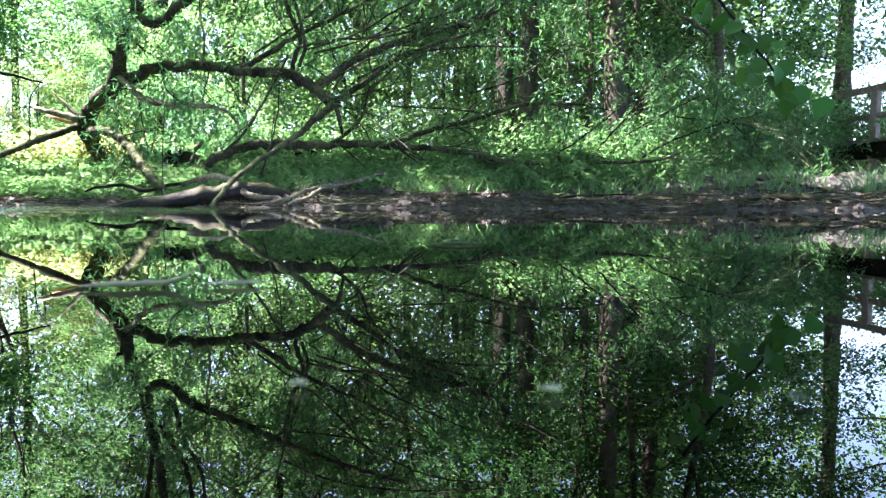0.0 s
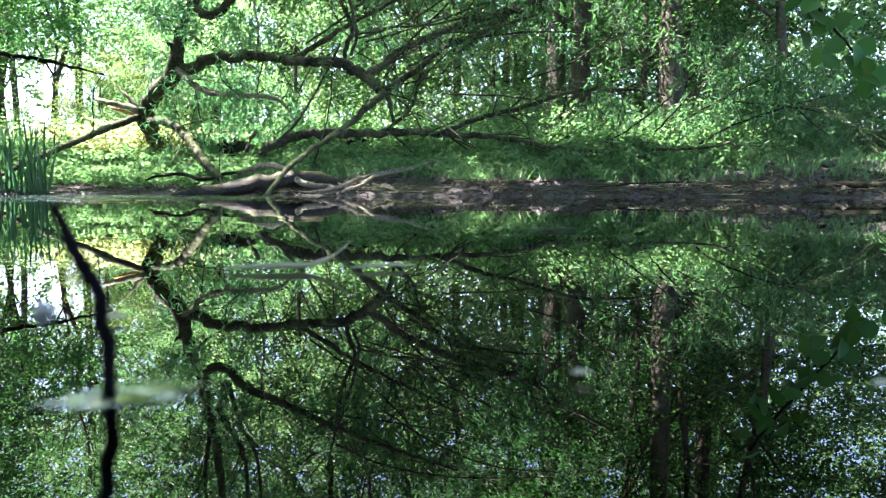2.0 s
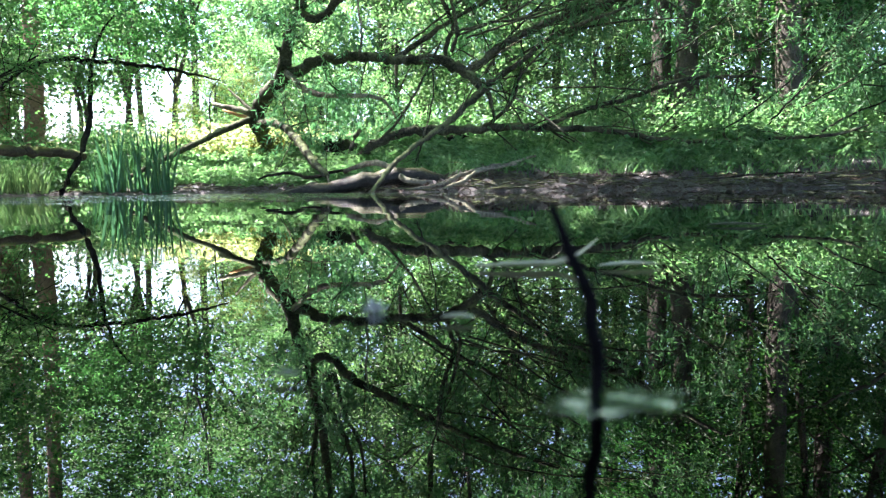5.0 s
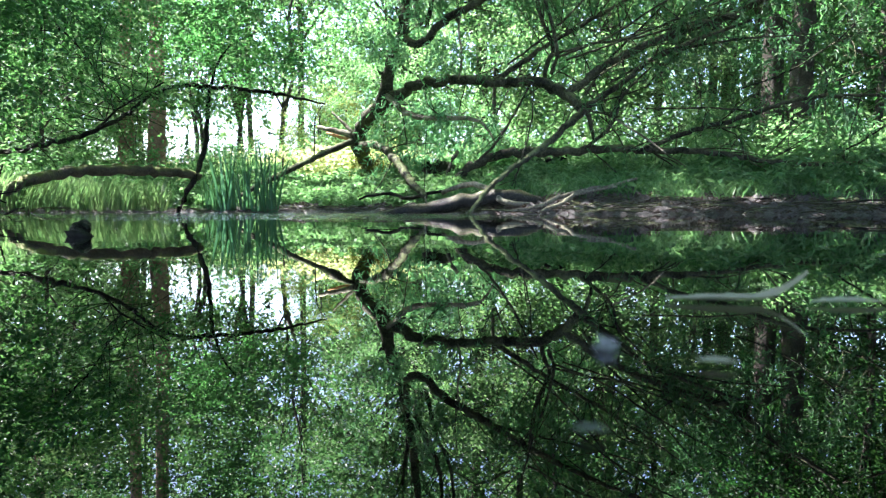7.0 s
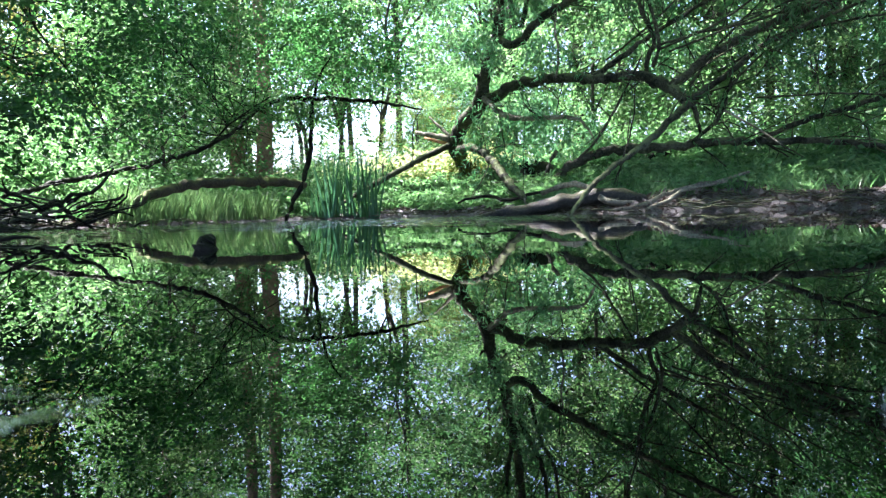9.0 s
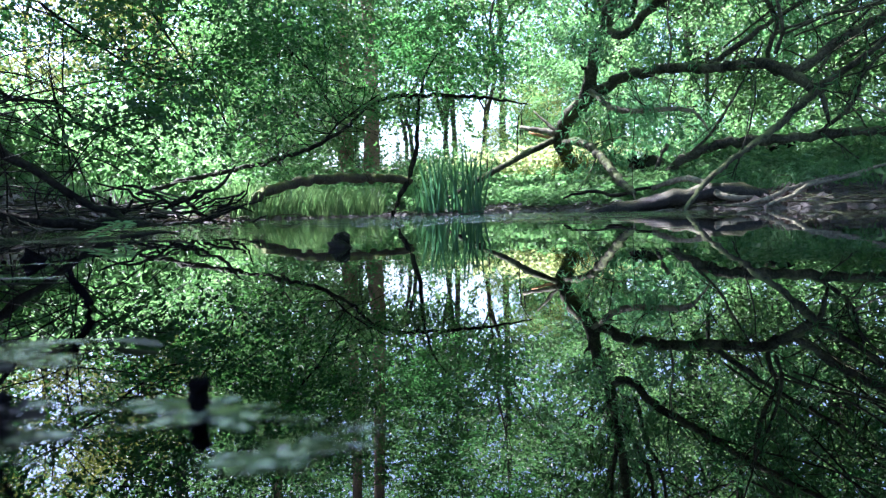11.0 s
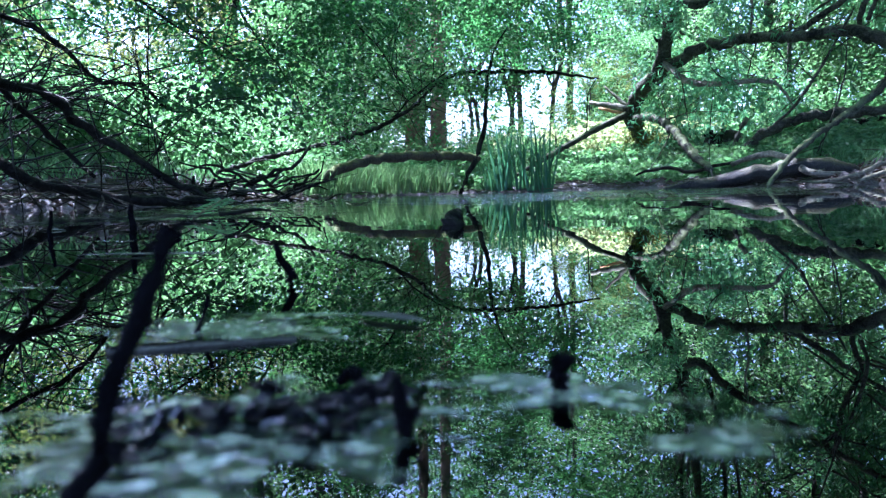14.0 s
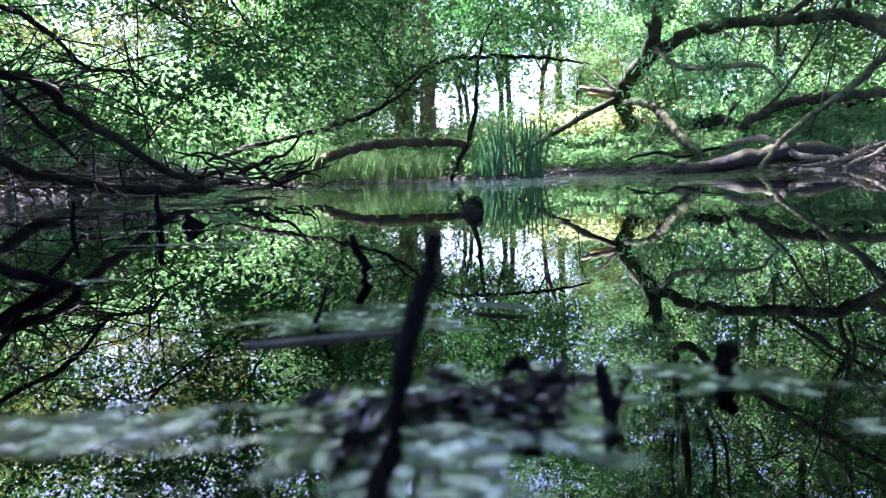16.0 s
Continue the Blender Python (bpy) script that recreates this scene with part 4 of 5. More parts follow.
# ---- fallen wood at the foot of the willow ----
def resting(points):
    """Lift a line of points so that it lies on the ground and not under it."""
    return [(x, y, max(z, ground_at(x, y) + r * 0.6), r) for x, y, z, r in points]


def lone(name, label, category, points, mat, sides=10, group="", rough=0.16, kink=0.25):
    v, f = tube(points, sides, 0.08, rough, kink, int(abs(points[0][0]) * 100) % 97)
    ob = new(name, mesh_of(name, v, f, mat))
    return tagged(ob, label, category, group)


lone("fallen_log", "dark wet log lying half in the water", "log", [(-0.66, 5.97, -0.02, 0.02), (-0.50, 5.97, 0.005, 0.035), (-0.26, 5.99, 0.045, 0.052), (0.0, 6.0, 0.085, 0.064), (0.26, 6.0, 0.118, 0.07), (0.48, 6.02, 0.142, 0.07), (0.66, 6.06, 0.13, 0.06), (0.78, 6.12, 0.11, 0.03)], BARK_LOG, 16, rough=0.11, kink=0.14)
lone("root", "pale bare root arching over the log", "root", [(-0.08, 6.40, 0.19, 0.02), (0.11, 6.20, 0.25, 0.024), (0.27, 6.09, 0.25, 0.026), (0.38, 5.99, 0.15, 0.026), (0.46, 5.88, 0.09, 0.026), (0.66, 5.96, 0.08, 0.02)], BARK_PALE, 9, "bare roots")
lone("root", "thin pale root trailing along the mud", "root", [(0.41, 5.48, 0.02, 0.01), (0.70, 5.76, 0.06, 0.017), (0.97, 6.12, 0.16, 0.019), (1.29, 6.37, 0.23, 0.018), (1.56, 6.62, 0.28, 0.015), (1.80, 6.76, 0.34, 0.012)], BARK_PALE, 8, "bare roots")
lone("root", "thin pale root trailing along the mud", "root", [(0.70, 5.56, 0.02, 0.014), (0.89, 5.83, 0.08, 0.018), (1.13, 6.20, 0.18, 0.016), (1.52, 6.42, 0.25, 0.01)], BARK_PALE, 7, "bare roots")
lone("dead_branch", "dark dead branch lying on the mud", "branch", [(-0.97, 7.45, 0.14, 0.010), (-0.80, 7.50, 0.20, 0.016), (-0.63, 7.57, 0.20, 0.018), (-0.41, 7.39, 0.16, 0.02), (-0.22, 7.25, 0.2, 0.018), (-0.04, 7.20, 0.23, 0.014)], BARK_DARK, 8, "dead branches", kink=0.6)
lone("dead_branch", "dark dead branch lying on the mud", "branch", resting([(4.39, 4.66, 0.06, 0.02), (4.57, 4.48, 0.06, 0.028), (4.67, 4.23, 0.05, 0.028), (4.72, 4.01, 0.04, 0.018)]), BARK_DARK, 8, "dead branches")
lone("dead_branch", "slanting dead stick on the bank", "branch", resting([(5.30, 5.45, 0.30, 0.012), (5.31, 5.01, 0.22, 0.018), (5.30, 4.57, 0.16, 0.018), (5.31, 4.25, 0.14, 0.01)]), BARK_DARK, 7, "dead branches")
lone("dead_branch", "low dead branch among the herbs", "branch", [(0.58, 8.58, 0.45, 0.04), (0.86, 8.66, 0.56, 0.05), (1.48, 8.68, 0.70, 0.03)], BARK_DARK, 8, "dead branches")

lone("dead_branch", "rotten dark branch sunk in the herbs", "branch", [(4.75, 8.12, 0.78, 0.05), (4.86, 7.82, 0.73, 0.07), (4.99, 7.50, 0.62, 0.08), (5.02, 7.24, 0.37, 0.06)], BARK_DARK, 9, "dead branches")
lone("dead_branch", "thin dark stick lying along the mud", "branch", resting([(1.94, 5.69, 0.05, 0.008), (2.33, 5.86, 0.10, 0.011), (2.78, 5.99, 0.14, 0.007)]), BARK_DARK, 6, "dead branches")
lone("dead_branch", "thin dark stick lying along the mud", "branch", resting([(2.92, 5.48, 0.08, 0.007), (3.42, 5.54, 0.12, 0.01), (3.84, 5.37, 0.13, 0.006)]), BARK_DARK, 6, "dead branches")

def root_plate():
    """The upturned foot of an older fallen stem, dark and hollow, behind the low limb."""
    rng = np.random.default_rng(79)
    t = thing("root_plate", "dark hollow root plate of an old fallen stem", "root")
    c = np.array((-0.13, 9.35, 0.52))
    for k in range(9):
        a = k * 0.7 + rng.normal(0, 0.2)
        d = np.array((math.cos(a) * 0.26, rng.normal(0, 0.08), math.sin(a) * 0.17))
        rr = rng.uniform(0.03, 0.055)
        v, f = tube([(*(c - d * 0.2), rr), (*(c + d * 0.5 + rng.normal(0, 0.03, 3)), rr), (*(c + d * 1.1), rr * 0.4)], 8, 0.05, 0.2, 0.4, k)
        part("root", mesh_of("root", v, f, BARK_DARK), t)
    v, f = tube([(-0.3, 9.5, 0.3, 0.13), (-0.1, 9.45, 0.5, 0.17), (0.3, 9.4, 0.45, 0.12), (0.9, 9.3, 0.42, 0.07)], 12, 0.08, 0.15, 0.2, 3)
    part("stem", mesh_of("stem", v, f, BARK_DARK), t)


root_plate()

# ---- left shore: log, leaning stick, iris, brush ----
lone("mossy_log", "mossy fallen log propped above the reeds", "log", [(-3.41, 4.69, 0.02, 0.034), (-3.46, 5.25, 0.13, 0.04), (-3.49, 5.81, 0.26, 0.045), (-3.48, 6.38, 0.36, 0.048), (-3.38, 6.99, 0.42, 0.05), (-3.13, 7.74, 0.45, 0.05), (-2.94, 8.23, 0.42, 0.05)], BARK_MOSS, 12)
lone("leaning_stick", "dark crooked stick leaning out of the shallows", "stick", [(-2.89, 7.40, -0.04, 0.035), (-2.79, 7.44, 0.21, 0.032), (-2.68, 7.47, 0.45, 0.03), (-2.59, 7.50, 0.80, 0.026), (-2.57, 7.51, 1.20, 0.022), (-2.48, 7.53, 1.58, 0.014), (-2.34, 7.57, 1.80, 0.006)], BARK_DARK, 8)

overhang = thing("overhanging_tree", "small-leaved tree hanging low over the pond", "tree")
OVER = [
    [(-3.38, 3.96, 0.20, 0.02), (-3.52, 4.61, 0.32, 0.026), (-3.59, 5.29, 0.42, 0.03), (-3.53, 6.02, 0.57, 0.032), (-3.41, 6.65, 0.75, 0.032), (-3.25, 7.04, 0.97, 0.03), (-3.13, 7.42, 1.23, 0.028), (-2.93, 7.81, 1.40, 0.036), (-2.46, 8.37, 1.46, 0.036), (-2.02, 8.88, 1.47, 0.03), (-1.63, 9.36, 1.44, 0.012)],
    [(-3.35, 6.67, 0.77, 0.016), (-3.19, 6.75, 0.98, 0.014), (-2.80, 6.90, 1.27, 0.01)],
    [(-2.73, 1.76, 0.44, 0.034), (-2.83, 1.97, 0.49, 0.032), (-2.92, 2.18, 0.52, 0.032), (-2.91, 2.34, 0.49, 0.032), (-2.91, 2.50, 0.36, 0.032), (-2.86, 2.69, 0.26, 0.032), (-2.76, 2.79, 0.15, 0.03), (-2.58, 2.82, 0.06, 0.03), (-2.39, 2.84, -0.00, 0.026)],
    [(-3.03, 2.03, 0.65, 0.022), (-3.07, 2.15, 0.61, 0.022), (-3.09, 2.28, 0.49, 0.022), (-3.11, 2.43, 0.39, 0.02), (-3.11, 2.58, 0.26, 0.018), (-3.04, 2.65, 0.15, 0.012)],
    [(-2.82, 1.81, 0.22, 0.03), (-2.84, 1.95, 0.20, 0.032), (-2.78, 2.04, 0.15, 0.034), (-2.77, 2.21, 0.09, 0.036), (-2.73, 2.40, 0.06, 0.036), (-2.56, 2.57, 0.03, 0.034), (-2.45, 2.79, 0.01, 0.03)],
    [(-3.53, 2.36, 1.02, 0.02), (-3.46, 2.46, 0.96, 0.022), (-3.45, 2.63, 0.94, 0.022), (-3.45, 2.80, 0.88, 0.02), (-3.44, 2.95, 0.79, 0.018), (-3.44, 3.10, 0.70, 0.017), (-3.37, 3.31, 0.71, 0.014), (-3.34, 3.48, 0.58, 0.011), (-3.28, 3.66, 0.58, 0.006)],
    [(-3.48, 3.35, 1.29, 0.012), (-3.43, 3.53, 1.18, 0.013), (-3.38, 3.71, 1.10, 0.012), (-3.37, 3.97, 1.03, 0.011), (-3.32, 4.14, 0.98, 0.01), (-3.17, 4.61, 1.05, 0.005)],
    [(-3.36, 2.43, 0.42, 0.008), (-3.31, 2.64, 0.51, 0.008), (-3.23, 2.89, 0.59, 0.005)],
    [(-3.37, 3.31, 0.71, 0.008), (-3.33, 3.35, 0.45, 0.007), (-3.25, 3.29, 0.18, 0.004)],
    [(-3.28, 4.05, 1.40, 0.01), (-3.25, 4.31, 1.15, 0.009), (-3.21, 4.58, 0.91, 0.007), (-3.18, 4.84, 0.59, 0.004)],
    [(-3.19, 5.29, 1.75, 0.014), (-3.13, 5.56, 1.52, 0.012), (-3.00, 5.84, 1.27, 0.01), (-2.95, 6.08, 0.99, 0.006)],
]
for k, pts in enumerate(OVER):
    v, f = tube([(*p[:3], p[3] * 0.66) for p in pts], 9, 0.06, 0.18, 0.35, k)
    part("limb", mesh_of("limb", v, f, BARK_DARK), overhang)


def overhang_twigs():
    rng = np.random.default_rng(71)
    tw = []
    for pts in OVER:
        line = spline(pts, 0.1)
        for _ in range(26):
            p = line[int(rng.uniform(0.05, 0.95) * (len(line) - 1)), :3]
            d = unit(rng.normal(0, 1, 3) * np.array([1, 1, 0.6]) + np.array([0, 0, 0.25]))
            ln = rng.uniform(0.2, 0.8)
            tw.append(tube([(*p, 0.0045), (*(p + d * ln * 0.5 + rng.normal(0, 0.03, 3)), 0.0035), (*(p + d * ln - np.array([0, 0, 0.15 * ln])), 0.002)], 4, 0.1, 0, 0.6))
            for _ in range(2):
                q0 = p + d * ln * rng.uniform(0.3, 0.9)
                d2 = unit(d + rng.normal(0, 0.7, 3))
                tw.append(tube([(*q0, 0.0025), (*(q0 + d2 * ln * 0.45), 0.0012)], 3, 0.2, 0, 0))
    v, f = join(tw)
    part("brushwood", mesh_of("brushwood", v, f, BARK_DARK), overhang, kind="stuff")


overhang_twigs()
part("leaves", curtain("leaves", "", 16, 36, 6.5, 26, 7.2, 9.4, 1450, LEAF_SHADE, 72, False), overhang, kind="stuff")
part("leaves", curtain("leaves", "", 11.5, 23, 9.8, 15, 8.0, 9.8, 420, LEAF_SHADE, 80, False), overhang, kind="stuff")
part("leaves", curtain("leaves", "", 9, 19, 13, 27, 8.6, 10.4, 650, LEAF_SHADE, 75, False), overhang, kind="stuff")
# near leaves take the darker alder green; their shade is put into the colour
part("leaves", curtain("leaves", "", 27, 60, 8, 28, 4.5, 6.6, 1500, LEAF_DARK, 73, False), overhang, kind="stuff")
part("leaves", curtain("leaves", "", 38, 60, 7, 24, 3.7, 4.6, 280, LEAF_DARK, 79, False), overhang, kind="stuff")
part("leaves", curtain("leaves", "", 34, 58, 2.5, 9, 5.2, 7.4, 260, LEAF_DARK, 74, False), overhang, kind="stuff")


# unseen leaves added above the overhang to shade it
part("leaves", shade_crown(78, -7.2, -4.0, 3.4, 6.8, 4.7, 7.4, 560, LEAF_SHADE, 0.2, 0.07), overhang, kind="stuff")
part("leaves", shade_crown(76, -7.2, -4.5, 8.2, 11.0, 6.8, 9.5, 280, LEAF_SHADE, 0.2, 0.07), overhang, kind="stuff")


def iris(seed, at, n, height, spread):
    """Fans of upright sword leaves, each fan in its own plane, leaning a little outwards."""
    rng = np.random.default_rng(seed)
    t = thing("iris_clump", "clump of tall sword-leaved yellow iris in the shallows", "iris", "iris clumps")
    for k in range(n):
        root = np.array(at) + rng.normal(0, spread, 3) * np.array([1, 0.5, 0])
        root[2] = -0.02
        th = rng.normal(0, 0.5)
        along = np.array([math.cos(th), math.sin(th), 0])
        vs, fs = [], []
        m = int(rng.integers(4, 7))
        for i in range(m):
            u = (i / (m - 1) - 0.5) * 2
            h = height * rng.uniform(0.7, 1.1) * (1 - 0.25 * abs(u))
            w = rng.uniform(0.022, 0.034)
            lean = 0.2 * u + rng.normal(0, 0.05)
            nod = rng.normal(0, 0.05) + 0.06 * u
            turn = along * math.cos(rng.normal(0, 0.5)) + np.array([0, rng.normal(0, 0.4), 0])
            b = len(vs)
            for q in range(7):
                f = q / 6
                c = root + along * (u * 0.035 + (lean * f + nod * f ** 4) * h) + np.array([0, 0.01 * i, h * (f - 0.1 * abs(nod) * f ** 3)])
                ww = w * 0.5 * (1 - f ** 3.0) * (0.8 + 0.5 * f * (1 - f)) + 0.0006
                vs += [c - turn * ww, c + np.array([0, 0.003, 0]), c + turn * ww]
            for q in range(6):
                for z in (0, 1):
                    fs.append((b + q * 3 + z, b + q * 3 + z + 1, b + q * 3 + z + 4, b + q * 3 + z + 3))
        part("leaf_fan", mesh_of("leaf_fan", np.array(vs), fs, LEAF_IRIS), t)


iris(81, (-2.36, 8.02, -0.03), 11, 0.92, 0.17)
iris(82, (-2.72, 8.02, -0.01), 5, 0.62, 0.12)
iris(83, (-4.02, 7.12, 0.02), 4, 0.5, 0.08)


def brush_pile():
    rng = np.random.default_rng(91)
    t = thing("brush_pile", "heap of dark dead sticks at the water's edge", "brush pile")
    pts = [(-2.90, 3.06, 0.00), (-2.82, 3.39, -0.01), (-2.75, 3.69, 0.00)]
    c = np.array(pts)
    for k in range(46):
        a = c[0] + (c[2] - c[0]) * rng.uniform(0, 1)
        a = a + np.array([rng.normal(0, 0.12), rng.normal(0.1, 0.14), 0])
        a[2] = rng.uniform(0.0, 0.2) * (1 - abs(k / 46 - 0.5))
        d = unit(np.array([rng.normal(0, 1), rng.normal(0, 0.5), rng.normal(0.08, 0.22)]))
        ln = rng.uniform(0.15, 0.45)
        e = a + d * ln
        e[2] = max(e[2], 0.0)
        rr = rng.uniform(0.004, 0.014)
        v, f = tube([(*a, rr), (*((a + e) / 2 + rng.normal(0, 0.045, 3)), rr), (*e, rr * 0.5)], 6, 0.05, 0.12, 0.8, k)
        part("stick", mesh_of("stick", v, f, BARK_DARK if k % 9 else BARK_WILLOW), t)


brush_pile()

# ---- footbridge ----
bridge = thing("footbridge", "weathered wooden footbridge with post and rails", "bridge")


def beam(name, p, q, w, h, mat, bevel=0.008):
    p, q = Vector(p), Vector(q)
    bm = bmesh.new()
    bmesh.ops.create_cube(bm, size=1.0)
    bmesh.ops.scale(bm, vec=((q - p).length, w, h), verts=bm.verts)
    bmesh.ops.bevel(bm, geom=bm.edges, offset=bevel, segments=2, affect="EDGES")
    turn = (q - p).to_track_quat("X", "Z").to_matrix().to_4x4()
    bmesh.ops.transform(bm, matrix=Matrix.Translation((p + q) / 2) @ turn, verts=bm.verts)
    me = bpy.data.meshes.new(name)
    bm.to_mesh(me)
    bm.free()
    me.materials.append(mat)
    return me


BA, BB = Vector((8.93, 8.02, 0.84)), Vector((8.65, 6.80, 0.82))
way = (BB - BA).normalized()
for k in range(4):
    base = BB + way * (k * 1.6 - 0.0) if k else BB
    base = Vector((base.x, base.y, BB.z))
    part("post", beam("post", base - Vector((0, 0, 0.35)), base + Vector((0, 0, 0.82)), 0.1, 0.1, WOOD_RAIL), bridge)
for dz, w in ((0.79, 0.09), (0.42, 0.07)):
    part("rail", beam("rail", BA + Vector((0, 0, dz)) + way * 0.45, BB + way * 5 + Vector((0, 0, dz)) - Vector((0, 0, way.z * 5)), 0.05, w, WOOD_RAIL), bridge)
part("deck_beam", beam("deck_beam", BA - Vector((0, 0, 0.05)), BB + way * 5 - Vector((0, 0, 0.05 + way.z * 5)), 0.12, 0.22, BARK_DARK), bridge)
across = Vector((0, 0, 1)).cross(way).normalized()
for k in range(26):
    c = BA + way * (0.15 + k * 0.24)
    c.z = BA.z + 0.08
    part("plank", beam("plank", c - across * 0.1, c + across * 1.3, 0.2, 0.04, WOOD_RAIL, 0.004), bridge)

# ---- leafy shoot hanging close to the camera ----
def near_shoot():
    rng = np.random.default_rng(95)
    t = thing("leafy_shoot", "hanging shoot with large round green leaves", "branch")
    pts = [(1.32, 1.66, 0.70, 0.005), (1.40, 1.63, 0.58, 0.0045), (1.48, 1.59, 0.46, 0.004), (1.53, 1.55, 0.37, 0.003), (1.56, 1.53, 0.30, 0.002)]
    v, f = tube(pts, 6, 0.03, 0.05, 0.3)
    stem = part("stem", mesh_of("stem", v, f, BARK_DARK), t)
    line = spline(pts, 0.02)
    for k in range(38):
        p = line[int((0.1 + 0.9 * k / 37) * (len(line) - 1)), :3]
        side = -1 if k % 2 else 1
        base = p + np.array([rng.normal(0, 0.035) - 0.055 * (k % 3 == 0), rng.normal(0, 0.04), rng.normal(0, 0.02)])
        ax = unit(np.array([side * 0.6 + rng.normal(0, 0.3), rng.normal(0, 0.4), -0.6 + rng.normal(0, 0.3)]))
        nor = unit(np.array([rng.normal(0, 0.5), -0.8, 0.6 + rng.normal(0, 0.4)]))
        sd = unit(np.cross(ax, nor))
        L, W = rng.uniform(0.05, 0.072), rng.uniform(0.02, 0.029)
        prof = [(0.0, 0.02), (0.12, 0.55), (0.35, 1.0), (0.6, 0.92), (0.82, 0.5), (1.0, 0.0)]
        vs, fs = [], []
        for s, w in prof:
            c = base + ax * L * s - nor * L * 0.12 * s * s
            vs += [c - sd * W * w + nor * W * w * 0.25, c, c + sd * W * w + nor * W * w * 0.25]
        for i in range(len(prof) - 1):
            for j in (0, 1):
                fs.append((i * 3 + j, i * 3 + j + 1, i * 3 + j + 4, i * 3 + j + 3))
        part("leaf", mesh_of("leaf", np.array(vs), fs, LEAF_NEAR), stem)


near_shoot()


# ---- close to the viewer: twigs, floating leaves and scum ----
def floating_leaf(name, label, p, q, width, mat, curl=0.0, group="floating leaves"):
    """A narrow leaf lying on the water from p to q, its sides a little raised and its tip curled up."""
    p, q = np.array(p), np.array(q)
    ax = q - p
    side = unit(np.cross(ax, [0, 0, 1.0]))
    vs, fs = [], []
    n = 12
    for i in range(n + 1):
        t = i / n
        w = width * 0.5 * (math.sin(math.pi * min(1, t * 0.92 + 0.05)) ** 0.7) * (1 + 0.12 * math.sin(i * 2.3))
        c = p + ax * t + np.array([0, 0, 0.0009 + curl * max(0, t - 0.6) ** 2 * 6])
        lift = np.array([0, 0, w * 0.25])
        vs += [c - side * w + lift, c - side * w * 0.5 + lift * 0.3, c, c + side * w * 0.5 + lift * 0.3, c + side * w + lift]
    for i in range(n):
        for j in range(4):
            fs.append((i * 5 + j, i * 5 + j + 1, i * 5 + j + 6, i * 5 + j + 5))
    me = mesh_of(name, np.array(vs), fs, mat)
    return tagged(new(name, me), label, "leaf", group)


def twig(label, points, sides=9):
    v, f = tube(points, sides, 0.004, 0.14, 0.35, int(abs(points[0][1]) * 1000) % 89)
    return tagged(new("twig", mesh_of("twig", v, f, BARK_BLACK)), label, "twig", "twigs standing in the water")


def stick_from(label, base, top, radius, via=None, tip=0.6):
    pts = [(base[0], base[1], -0.004, radius), (*base[:2], 0.0005, radius)]
    if via is not None:
        pts.append((*via[:3], radius * 0.9))
    pts.append((*top[:3], radius * tip))
    return twig(label, pts)


CURL_LEAF = "pale curled willow leaf floating on the water"
PALE_LEAF = "narrow pale leaf floating on the water"
floating_leaf("willow_leaf", CURL_LEAF, (-0.0495, 0.3213, 0.0), (-0.0090, 0.3180, 0.0), 0.0105, LEAF_CURL, 0.009)
floating_leaf("willow_leaf", "pale willow leaf floating on the water", (0.0121, 0.3160, 0.0), (-0.0100, 0.3150, 0.0), 0.0075, LEAF_CURL)
floating_leaf("willow_leaf", PALE_LEAF, (-0.0720, 0.2375, 0.0), (-0.0655, 0.2360, 0.0), 0.0045, LEAF_CURL)
floating_leaf("willow_leaf", PALE_LEAF, (-0.1010, 0.2003, 0.0), (-0.0970, 0.1995, 0.0), 0.003, LEAF_PALE)
floating_leaf("willow_leaf", PALE_LEAF, (-0.0005, 0.1744, 0.0), (0.0025, 0.1735, 0.0), 0.003, LEAF_CURL)
floating_leaf("willow_leaf", PALE_LEAF, (0.0350, 0.1588, 0.0), (0.0385, 0.1574, 0.0), 0.003, LEAF_CURL)
floating_leaf("willow_leaf", PALE_LEAF, (0.0670, 0.1428, 0.0), (0.0700, 0.1418, 0.0), 0.003, LEAF_PALE)
floating_leaf("willow_leaf", PALE_LEAF, (0.1440, 0.5230, 0.0), (0.1796, 0.5127, 0.0), 0.012, LEAF_PALE)
floating_leaf("willow_leaf", PALE_LEAF, (-0.6030, 0.4560, 0.0), (-0.5010, 0.4740, 0.0), 0.007, LEAF_PALE)
floating_leaf("willow_leaf", PALE_LEAF, (-0.3180, 0.3080, 0.0), (-0.2960, 0.3020, 0.0), 0.006, LEAF_PALE)


def seed_fluff():
    rng = np.random.default_rng(107)
    c = np.array((-0.0845, 0.2517, 0.0))
    n = 110
    d = unit(rng.normal(0, 1, (n, 3)) + np.array([0, 0, 0.9]))
    d[:, 2] = abs(d[:, 2])
    side = unit(np.cross(d, rng.normal(0, 1, (n, 3)))) * 0.00012
    tip = c + d * rng.uniform(0.002, 0.004, (n, 1))
    q = np.stack([c + 0 * d, c + d * 0.002 + side, tip, c + d * 0.002 - side], axis=1)
    tagged(new("seed_fluff", quad_mesh("seed_fluff", q, FLUFF)), "white tuft of willow down resting on the water", "seed")


FLUFF = leaf_material("willow_down", (0.24, 0.26, 0.24), (0.3, 0.32, 0.3), (0.38, 0.4, 0.37), (0.5, 0.5, 0.5), 0.3, 0.8)
seed_fluff()

